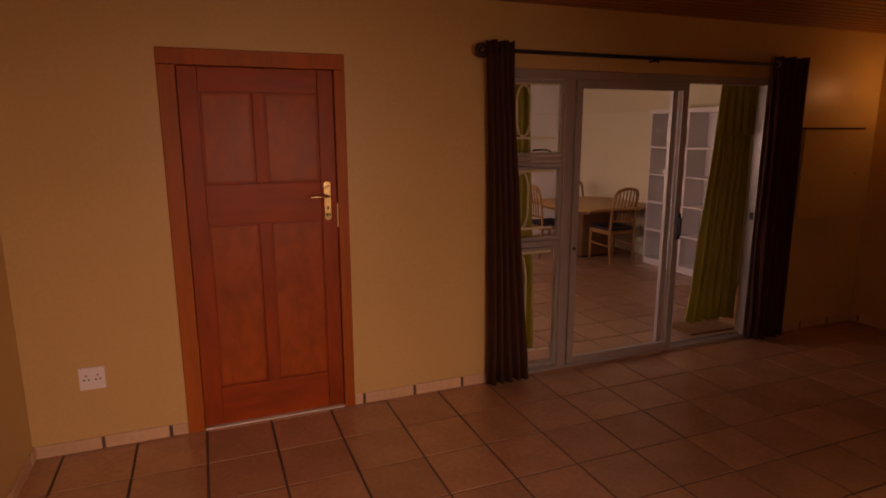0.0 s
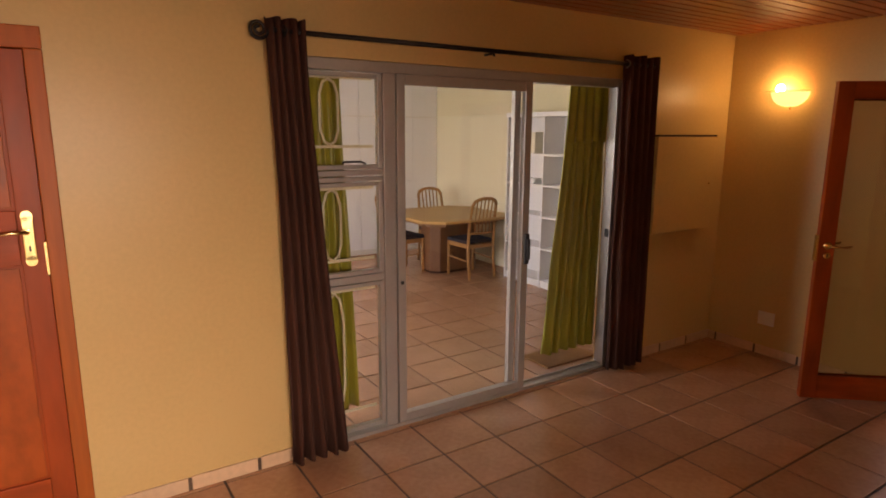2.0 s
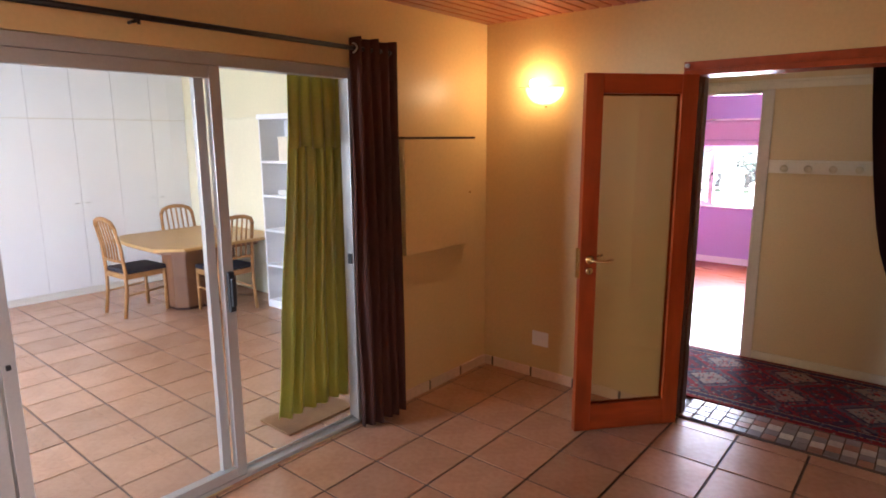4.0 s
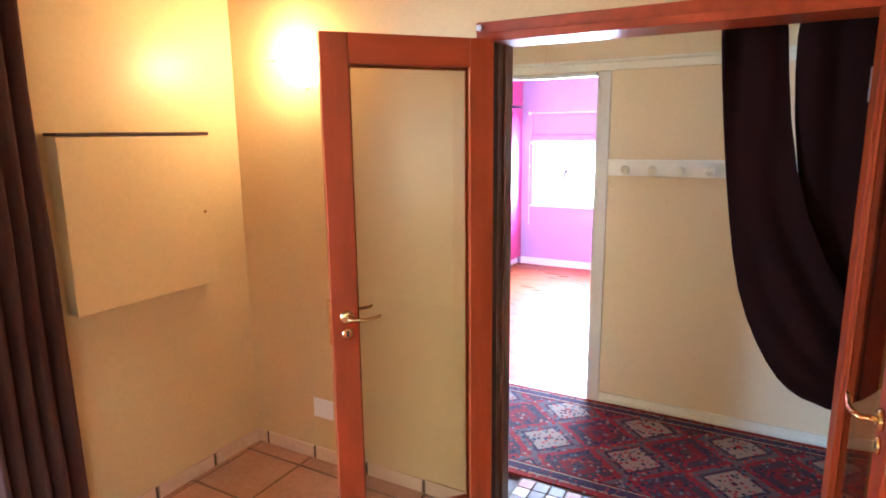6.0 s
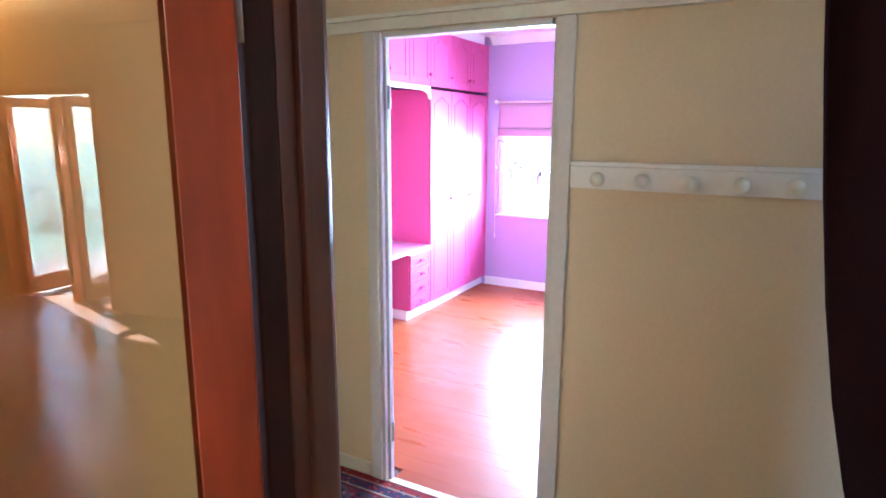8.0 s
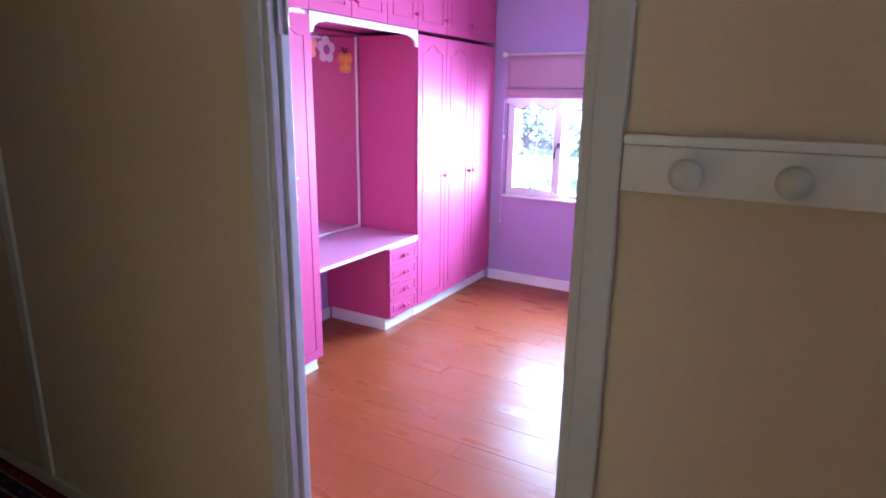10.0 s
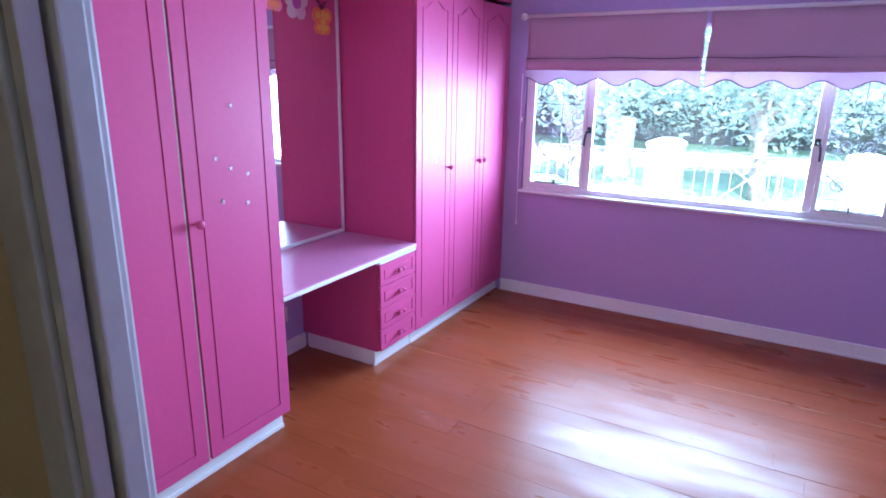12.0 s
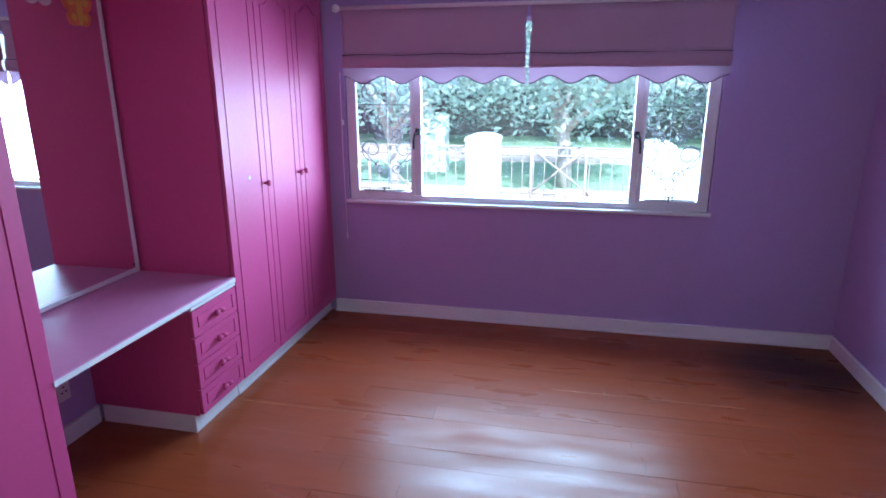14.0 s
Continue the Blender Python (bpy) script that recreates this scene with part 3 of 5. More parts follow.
# ---- aluminium sliding door ----
sl = tagged(new("sliding_door"), "bronzed aluminium sliding door with a barred side light", "sliding door", "", "structure")
Y0, Y1 = 0.02, 0.10
for name, b in (("frame_jamb", (S_L + 0.001, Y0, 0.0, S_L + 0.05, Y1, S_TOP - 0.002)), ("frame_jamb", (4.475, Y0, 0.0, S_R - 0.001, Y1, S_TOP - 0.002)),
                ("frame_head", (S_L + 0.051, Y0, 2.058, 4.474, Y1, S_TOP - 0.002)), ("track", (S_L + 0.051, Y0 - 0.01, 0.0, 4.474, Y1, 0.022)),
                ("mullion", (2.640, Y0 - 0.004, 0.023, 2.712, Y1 - 0.02, 2.057))):
    part(name, box(*b, 0.003), BRONZE, sl)
part("track_rail", box(2.72, 0.072, 0.0225, 4.473, 0.078, 0.036), BRONZE, sl)
for z0, z1 in ((0.925, 0.965), (1.487, 1.512), (1.518, 1.548)):
    part("transom", box(S_L + 0.051, Y0 + 0.004, z0, 2.639, Y1 - 0.03, z1, 0.003), BRONZE, sl)
for z0, z1 in ((0.045, 0.92), (0.97, 1.482), (1.553, 2.05)):
    for x0, x1 in ((S_L + 0.051, S_L + 0.078), (2.612, 2.639)):
        part("sash_stile", box(x0, Y0 + 0.008, z0, x1, Y0 + 0.045, z1, 0.003), BRONZE, sl)
    for a, b in ((z0, z0 + 0.022), (z1 - 0.022, z1)):
        part("sash_rail", box(S_L + 0.079, Y0 + 0.008, a, 2.611, Y0 + 0.045, b, 0.003), BRONZE, sl)
    p = part("pane", box(S_L + 0.079, Y0 + 0.024, z0 + 0.0225, 2.611, Y0 + 0.029, z1 - 0.0225), GLASS, sl)
    p.visible_shadow = False
part("casement_stay", tube([(2.40, Y0 + 0.01, 1.585), (2.41, Y0 - 0.004, 1.592), (2.50, Y0 - 0.006, 1.592), (2.53, Y0 - 0.004, 1.58)], 0.006), BLACK, sl, "black casement handle")
panel = part("sliding_panel", add_box(add_box(add_box(box(2.722, 0.012, 0.024, 2.772, 0.05, 2.056, 0.003), 3.638, 0.012, 0.024, 3.692, 0.05, 2.056, 0.003), 2.773, 0.013, 2.0, 3.637, 0.049, 2.056, 0.003), 2.773, 0.013, 0.024, 3.637, 0.049, 0.075, 0.003), BRONZE, sl)
p = part("pane", box(2.773, 0.028, 0.0755, 3.637, 0.034, 1.9995), GLASS, panel)
p.visible_shadow = False
back = part("fixed_panel", add_box(add_box(add_box(box(3.585, 0.056, 0.024, 3.632, 0.09, 2.056, 0.003), 2.722, 0.056, 0.024, 2.765, 0.09, 2.056, 0.003), 2.766, 0.057, 2.012, 3.584, 0.089, 2.056, 0.003), 2.766, 0.057, 0.024, 3.584, 0.089, 0.06, 0.003), BRONZE, sl)
part("pull_handle", add_box(box(3.650, -0.012, 0.90, 3.682, 0.0115, 1.10, 0.005), 3.655, -0.03, 0.93, 3.677, -0.0125, 1.07, 0.006), BLACK, panel, "black plastic pull handle")
part("latch", box(2.735, -0.002, 0.885, 2.752, 0.0115, 0.905, 0.003), BLACK, panel)
part("keeper", box(4.466, 0.03, 1.0, 4.4745, 0.06, 1.06, 0.002), BLACK, sl)

# cream security bars behind the side light
gr = thing("security_grille", pose(2.40, 0.105, 1.0), "cream painted security bars with long oval loops", "security grille")
for z in (0.14, 0.87, 1.045, 1.445, 1.67, 2.03):
    part("bar", box(-0.205, -0.004, z - 1.008, 0.215, 0.004, z - 0.992, 0.001), CREAM, gr)
for z0, z1 in ((0.16, 0.86), (1.05, 1.44), (1.68, 2.02)):
    h = (z1 - z0) / 2
    c = (z0 + z1) / 2 - 1.0
    pts = [(-0.035 + sx * 0.05, 0, c + sz * h) for sx, sz in ((0, -1), (0.6, -0.9), (1, -0.55), (1, 0.55), (0.6, 0.9), (0, 1), (-0.6, 0.9), (-1, 0.55), (-1, -0.55), (-0.6, -0.9), (0, -1))]
    part("loop", tube(pts, 0.008, 6), CREAM, gr)

# ---- curtains ----
def cloth(name, rows, mat, parent=None, folds=7, depth=0.03, thick=0.004, seed=1, label=""):
    """A hanging cloth. rows: (z, x0, x1, y), from the top; it waves in y along its width."""
    rnd = random.Random(seed)
    n = folds * 8
    jit = [rnd.uniform(-0.35, 0.35) for _ in range(folds * 2 + 2)]
    bm = bmesh.new()
    grid = []
    for j, (z, x0, x1, y0) in enumerate(rows):
        line = []
        for i in range(n + 1):
            u = i / n
            k = u * folds * 2
            a = depth * (0.55 + 0.45 * j / max(1, len(rows) - 1)) * (1 + jit[int(k) % len(jit)] * 0.6)
            v = u + 0.012 * math.sin(u * 9 + j * 0.7)
            line.append(bm.verts.new((x0 + (x1 - x0) * v, y0 + a * math.sin(u * folds * 2 * math.pi + jit[int(u * folds)] + 0.25 * math.sin(j)), z + 0.006 * math.sin(u * 17 + seed))))
        grid.append(line)
    for a, b in zip(grid, grid[1:]):
        for i in range(n):
            bm.faces.new((a[i], a[i + 1], b[i + 1], b[i])).smooth = True
    ob = part(name, bm, mat, parent, label)
    mod = ob.modifiers.new("thickness", "SOLIDIFY")
    mod.thickness = thick
    return ob


def steps(z0, z1, n, f):
    return [(z0 + (z1 - z0) * i / n, *f(i / n)) for i in range(n + 1)]


rod = thing("curtain_rod", pose(3.3, -0.085, 2.205), "black iron curtain rod with scrolled ends", "curtain rod")
part("rod", tube([(-1.29, 0, 0.0), (1.42, 0, 0)], 0.0125, 12), IRON, rod)
for sx, x in ((-1, -1.29),):
    pts = [(x + sx * (0.05 + r * math.cos(a)), 0, r * math.sin(a)) for a, r in ((math.pi + sx * 0.0 + k * 0.35 * 1.0, 0.046 - 0.0011 * k) for k in range(34))]
    part("scroll", tube([(x, 0, 0)] + pts, 0.0085, 8), IRON, rod)
for x in (-1.2, 0.0, 1.36):
    part("bracket", add_tube(tube([(x, 0.0, -0.014), (x, 0.083, -0.014)], 0.007, 8), [(x, -0.004, -0.03), (x, -0.004, -0.012)], 0.007, 8), IRON, rod)
cl = thing("brown_curtain", pose(2.1, -0.085, 2.26), "dark brown eyelet curtain drawn aside", "curtain", "brown curtains on the rod")
cloth("cloth", steps(0.0, -2.235, 12, lambda u: (-0.115 + 0.03 * u + 0.02 * math.sin(u * 3), 0.075 + 0.16 * u ** 1.3, -0.005)), CURTAIN, cl, 5, 0.036, seed=3)
cr = thing("brown_curtain", pose(4.58, -0.085, 2.26), "dark brown eyelet curtain drawn aside", "curtain", "brown curtains on the rod")
cloth("cloth", steps(0.0, -2.235, 12, lambda u: (-0.18 + 0.02 * u, 0.165 + 0.01 * u, -0.005)), CURTAIN, cr, 5, 0.042, seed=5)
for par, xs in ((cl, (-0.08, -0.02, 0.04)), (cr, (-0.15, -0.07, 0.02, 0.1))):
    for x in xs:
        ring = [(x + 0.004 * math.sin(k), 0.024 * math.cos(k * math.pi / 8) - 0.0, -0.055 + 0.024 * math.sin(k * math.pi / 8)) for k in range(17)]
        part("eyelet", tube(ring, 0.005, 6), BRONZE if (par is cr and x < -0.1) else IRON, par, "steel eyelet ring")

g1 = thing("green_curtain", pose(4.36, 0.235, 2.10), "lime green satin curtain with a folded top band", "curtain", "green dining room curtains")
cloth("cloth", steps(-0.02, -1.99, 12, lambda u: (-0.13 - 0.19 * u ** 1.2, 0.235 - 0.02 * u, 0.0)), GREEN_SATIN, g1, 6, 0.03, seed=8)
cloth("top_band", steps(0.0, -0.42, 4, lambda u: (-0.16 - 0.02 * u, 0.235, -0.035)), GREEN_SATIN, g1, 5, 0.014, seed=9, label="folded over green top band")
g2 = thing("green_curtain", pose(2.38, 0.215, 2.06), "lime green satin curtain hanging behind the side light", "curtain", "green dining room curtains")
cloth("cloth", steps(0.0, -1.95, 12, lambda u: (-0.20, 0.09 + 0.08 * u, 0.0)), GREEN_SATIN, g2, 5, 0.028, seed=11)
gr2 = thing("green_curtain_rail", pose(3.4, 0.245, 2.115), "plain white curtain rail in the dining room", "curtain rail")
part("rail", box(-1.3, -0.012, -0.012, 1.26, 0.012, 0.012, 0.003), PLASTIC, gr2)
for x in (-1.2, 1.2):
    part("bracket", box(x - 0.01, -0.084, -0.03, x + 0.01, -0.0125, 0.01, 0.002), PLASTIC, gr2)

# ---- fittings on the living room walls ----
def sconce(m, label):
    s = thing("wall_lamp", m, label, "wall lamp", "wall lamps")
    part("back_plate", lathe([(0.045, 0.0), (0.045, 0.008), (0.03, 0.014)], 20, "y"), BRASS, s)
    b = bmesh.new()
    n, rows = 20, []
    for j in range(9):
        a = j / 8 * math.pi / 2
        r, z = 0.012 + 0.125 * math.sin(a), -0.105 * math.cos(a) + 0.05
        rows.append([b.verts.new((r * math.cos(math.pi * k / n) * (1 + 0.012 * (k % 2) * (j / 8)), -0.006 - r * 0.86 * math.sin(math.pi * k / n), z + 0.004 * (k % 2) * (j / 8))) for k in range(n + 1)])
    for p, q in zip(rows, rows[1:]):
        for k in range(n):
            b.faces.new((p[k], p[k + 1], q[k + 1], q[k])).smooth = True
    shade = part("shade", b, SHADE_GLOW, s, "glowing scalloped glass shade")
    shade.visible_shadow = False
    part("rim", box(-0.135, -0.118, 0.0555, 0.135, -0.002, 0.058, 0.001), DIM_GLASS, s).visible_shadow = False
    bulb = lathe([(0.008, -0.045), (0.012, -0.03), (0.024, -0.01), (0.031, 0.012), (0.028, 0.03), (0.016, 0.042), (0.002, 0.046)], 16)
    bulb.transform(pose(-0.052, -0.066, 0.062))
    part("bulb", bulb, BULB_GLOW, s, "lit clear bulb").visible_shadow = False
    part("screw", lathe([(0.006, -0.075), (0.009, -0.065), (0.005, -0.055)], 10), BRASS, s)
    return s


sconce(pose(X_E - 0.001, -0.49, 2.0, 0, 0, -90), "lit half bowl glass wall lamp on the ochre wall")
sconce(pose(3.0, Y_S + 0.001, 1.92, 0, 0, 180), "lit half bowl glass wall lamp beside the garden doors")


def socket(m, w, h, label):
    s = thing("wall_socket", m, label, "socket")
    part("plate", box(-w / 2, -0.010, -h / 2, w / 2, 0.0, h / 2, 0.003), PLASTIC, s)
    for sx in (-1, 1):
        for dx, dz in ((0, 0.018), (-0.011, -0.006), (0.011, -0.006)):
            part("pin_hole", box(sx * w * 0.22 + dx - 0.004, -0.0112, dz - 0.004, sx * w * 0.22 + dx + 0.004, -0.0102, dz + 0.004), BLACK, s)
        part("switch", box(sx * w * 0.12 - 0.007, -0.0135, h * 0.26, sx * w * 0.12 + 0.007, -0.0102, h * 0.40, 0.001), PLASTIC, s)
    return s


socket(pose(-0.305, -0.0005, 0.415), 0.125, 0.125, "white double wall socket on the ochre wall")
socket(pose(X_E - 0.0005, -0.49, 0.298, 0, 0, 90), 0.135, 0.11, "white double wall socket low on the wall")
socket(pose(9.12, BY1 - 0.0005, 0.245), 0.12, 0.09, "white wall socket under the pink desk")

bx = thing("wall_panel", pose(5.165, 0, 1.37), "ochre painted meter cupboard on the wall", "meter cupboard")
part("body", box(-0.34, -0.060, -0.36, 0.352, -0.0005, 0.352), OCHRE, bx)
part("door", box(-0.345, -0.082, -0.365, 0.355, -0.0605, 0.350, 0.004), OCHRE, bx)
part("top_edge", box(-0.345, -0.088, 0.353, 0.357, -0.0005, 0.366, 0.002), DARK_WOOD, bx, "dark wooden top edge")
part("knob", lathe([(0.006, 0), (0.009, 0.006), (0.0, 0.01)], 10, "y"), BRASS, bx).matrix_basis = pose(0.30, -0.0825, -0.01)

# ---- garden doors behind the walk ----
gd = tagged(new("garden_door"), "folding wooden garden doors standing open", "folding door", "", "structure")
for x0, x1, z0, z1 in ((GX0, GX0 + 0.06, 0, 2.02), (GX1 - 0.06, GX1, 0, 2.02), (GX0 + 0.061, GX1 - 0.061, 1.96, 2.02)):
    part("frame", box(x0 + 0.001, Y_S - 0.14, z0, x1 - 0.001, Y_S - 0.002, z1 - 0.001, 0.003), FRAME_WOOD, gd)
for i, (x, a) in enumerate(((0.38, -80), (0.43, -94), (1.06, -100), (1.20, -84))):
    lf = part("folding_leaf", bmesh.new(), FRAME_WOOD, gd)
    b = bmesh.new()
    for q in ((0, -0.02, 0.01, 0.07, 0.02, 1.95), (0.50, -0.02, 0.01, 0.57, 0.02, 1.95), (0.071, -0.019, 1.86, 0.499, 0.019, 1.95), (0.071, -0.019, 0.01, 0.499, 0.019, 0.18)):
        add_box(b, *q, 0.003)
    b.to_mesh(lf.data)
    b.free()
    lf.data.materials.append(FRAME_WOOD)
    lf.matrix_basis = pose(x, Y_S - 0.1, 0.0, 0, 0, a)
    pg = part("pane", box(0.071, -0.003, 0.181, 0.499, 0.003, 1.859), GLASS, lf)
    pg.visible_shadow = False

# ---- hall ----
hr = thing("coat_rail", pose(HX, -2.35, 1.505), "white painted coat rail with round wooden pegs", "coat rail")
part("board", box(-0.02, -0.95, -0.046, -0.0005, 0.760, 0.034, 0.003), WHITE, hr)
part("moulding", box(-0.030, -0.95, 0.035, -0.0005, 0.760, 0.052, 0.005), WHITE, hr)
for k in range(9):
    peg = lathe([(0.009, 0.0), (0.009, 0.012), (0.017, 0.017), (0.0235, 0.026), (0.026, 0.037), (0.0235, 0.048), (0.0165, 0.056), (0.008, 0.0605), (0.001, 0.0615)], 16, "x")
    peg.transform(pose(-0.0205, 0.65 - 0.1525 * k, -0.008, 0, 0, 180))
    part("peg", peg, WHITE_DIM, hr, "round cream peg")

RUG = bpy.data.materials.new("persian_rug_pile")
RUG.use_nodes = True
N, L = RUG.node_tree.nodes, RUG.node_tree.links
co, sep = N.new("ShaderNodeTexCoord"), N.new("ShaderNodeSeparateXYZ")
L.new(co.outputs["Object"], sep.inputs[0])


def calc(op, a, b=None, c=None):
    n = N.new("ShaderNodeMath")
    n.operation = op
    for k, v in enumerate((a, b, c)):
        if v is None:
            continue
        if isinstance(v, (int, float)):
            n.inputs[k].default_value = v
        else:
            L.new(v, n.inputs[k])
    return n.outputs[0]


def tri(v, period, shift=0.0):
    return calc("PINGPONG", calc("ADD", v, shift + 40.0), period)


def ramp(v, stops, constant=True):
    n = N.new("ShaderNodeValToRGB")
    n.color_ramp.interpolation = "CONSTANT" if constant else "LINEAR"
    while len(n.color_ramp.elements) < len(stops):
        n.color_ramp.elements.new(0.5)
    for e, (p, c) in zip(n.color_ramp.elements, stops):
        e.position, e.color = p, (*c, 1)
    L.new(v, n.inputs[0])
    return n.outputs[0]


def blend(f, a, b):
    n = N.new("ShaderNodeMix")
    n.data_type = "RGBA"
    for k, v in ((0, f), (6, a), (7, b)):
        L.new(v, n.inputs[k])
    return n.outputs[2]


rx, ry = sep.outputs[0], sep.outputs[1]
dia = calc("ADD", tri(rx, 0.20, 0.10), tri(ry, 0.24))
rings = ramp(calc("MULTIPLY", dia, 2.2), [(0.0, (0.22, 0.02, 0.025)), (0.05, (0.25, 0.18, 0.15)), (0.30, (0.05, 0.03, 0.05)), (0.36, (0.10, 0.07, 0.08)), (0.46, (0.20, 0.020, 0.028)), (0.56, (0.06, 0.032, 0.048)), (0.72, (0.15, 0.020, 0.026)), (0.86, (0.075, 0.038, 0.048))])
vor = N.new("ShaderNodeTexVoronoi")
vor.inputs["Scale"].default_value = 40
L.new(co.outputs["Object"], vor.inputs[0])
sepc = N.new("ShaderNodeSeparateColor")
L.new(vor.outputs["Color"], sepc.inputs[0])
motif = ramp(sepc.outputs[0], [(0.0, (0.02, 0.02, 0.05)), (0.2, (0.24, 0.02, 0.03)), (0.40, (0.055, 0.08, 0.12)), (0.50, (0.24, 0.17, 0.14)), (0.58, (0.05, 0.045, 0.05)), (0.72, (0.28, 0.06, 0.04)), (0.84, (0.12, 0.125, 0.145)), (0.92, (0.14, 0.02, 0.03))])
inside = calc("LESS_THAN", vor.outputs["Distance"], 0.42)
keep = calc("GREATER_THAN", sepc.outputs[1], 0.22)
field = blend(calc("MULTIPLY", inside, keep), rings, motif)
edge = calc("ABSOLUTE", rx)
bord = ramp(calc("MULTIPLY", edge, 1.9), [(0.0, (0, 0, 0)), (0.74, (0.12, 0.01, 0.015)), (0.765, (0.28, 0.21, 0.15)), (0.785, (0.05, 0.03, 0.06)), (0.88, (0.26, 0.19, 0.13)), (0.90, (0.20, 0.02, 0.02))])
isb = calc("GREATER_THAN", calc("MULTIPLY", edge, 1.9), 0.74)
small = calc("MULTIPLY", calc("LESS_THAN", vor.outputs["Distance"], 0.33), isb)
L.new(blend(small, blend(isb, field, bord), motif), N["Principled BSDF"].inputs["Base Color"])
N["Principled BSDF"].inputs["Roughness"].default_value = 0.95
N["Principled BSDF"].inputs["Specular IOR Level"].default_value = 0.1
pile, bump = N.new("ShaderNodeTexNoise"), N.new("ShaderNodeBump")
pile.inputs["Scale"].default_value, bump.inputs["Strength"].default_value, bump.inputs["Distance"].default_value = 350, 0.5, 0.004
L.new(co.outputs["Object"], pile.inputs[0])
L.new(pile.outputs[0], bump.inputs["Height"])
L.new(bump.outputs[0], N["Principled BSDF"].inputs["Normal"])
rug = thing("hall_rug", pose(6.64, -1.3, 0.0), "patterned red and blue Persian runner rug", "rug")
part("rug_body", box(-0.515, -3.0, -0.003, 0.512, 3.2, 0.009, 0.003), RUG, rug)

mos = thing("threshold_mosaic", pose(X_E, -2.105, 0.0), "mosaic threshold of small pale and brown tiles", "mosaic")
part("bed", box(0.002, -0.63, -0.003, 0.345, 0.63, 0.004), GROUT, mos)
MOSAIC = [material("mosaic_" + n, c, 0.3, 0.08, 40, 6, 0.05, per_piece=0.12) for n, c in (("pale", (0.62, 0.55, 0.45)), ("grey", (0.26, 0.22, 0.20)), ("brown", (0.36, 0.16, 0.09)))]
small_tile = [part("mosaic_tile", box(-0.035, -0.035, 0.0045, 0.035, 0.035, 0.010, 0.003), m, mos) for m in MOSAIC]
rnd = random.Random(4)
first = set()
for i in range(4):
    for j in range(16):
        k = 0 if (i in (1, 2) and (i + j) % 2) else (1 if (i + j) % 3 else 2)
        at = pose(0.058 + 0.076 * i, -0.58 + 0.0775 * j, 0.0, 0, 0, rnd.uniform(-2, 2))
        if k not in first:
            first.add(k)
            small_tile[k].matrix_basis = at
            continue
        o = small_tile[k].copy()
        scene.collection.objects.link(o)
        o.parent, o.matrix_basis = mos, at

hc = thing("hall_curtain", pose(6.03, -2.52, 2.10), "black brown velvet curtain looped up to one side", "curtain")
DROP = (0.0, 0.35, 0.7, 1.0, 1.2, 1.32, 1.385, 1.40)


def looped(name, first_edge, last_edge, x):
    """A looped-up cloth whose two edges follow the given y at each drop."""
    bm = bmesh.new()
    grid = []
    for j, dz in enumerate(DROP):
        line = []
        for i in range(33):
            u = i / 32
            y = first_edge[j] + (last_edge[j] - first_edge[j]) * u
            line.append(bm.verts.new((x + 0.022 * math.sin(y * 40 + 0.4 * math.sin(j * 0.9)) + 0.014 * math.sin(y * 17), y, -dz * (1 - 0.2 * max(0.0, -0.25 - y)) - 0.012 * math.sin(u * 6) * j / 7)))
        grid.append(line)
    for a, b in zip(grid, grid[1:]):
        for i in range(32):
            bm.faces.new((a[i], a[i + 1], b[i + 1], b[i])).smooth = True
    c = part(name, bm, BLACK_CURTAIN, hc)
    soft = c.modifiers.new("soft", "SUBSURF")
    soft.levels = soft.render_levels = 1
    c.modifiers.new("thickness", "SOLIDIFY").thickness = 0.006


looped("front_cloth", (0.265, 0.235, 0.195, 0.14, 0.06, -0.02, -0.11, -0.19), (0.05, 0.02, -0.055, -0.22, -0.36, -0.44, -0.52, -0.60), 0.0)
looped("back_cloth", (0.02, 0.005, -0.05, -0.16, -0.26, -0.30, -0.34, -0.36), (-0.55, -0.56, -0.57, -0.58, -0.59, -0.60, -0.61, -0.62), 0.045)
tail = cloth("gathered_tail", steps(-1.18, -2.06, 8, lambda u: (0.0, 0.22, 0.0)), BLACK_CURTAIN, hc, 4, 0.03, seed=21)
tail.matrix_basis = pose(-0.0, -0.62, 0, 0, 0, 90)
part("rail", tube([(0.0, -0.62, 0.02), (0.0, 1.05, 0.02)], 0.011, 10), IRON, hc, "black curtain pole")
for y in (-0.58, 1.0):
    part("bracket", tube([(0.0, y, 0.02), (-0.112, y, 0.02)], 0.007, 8), IRON, hc)

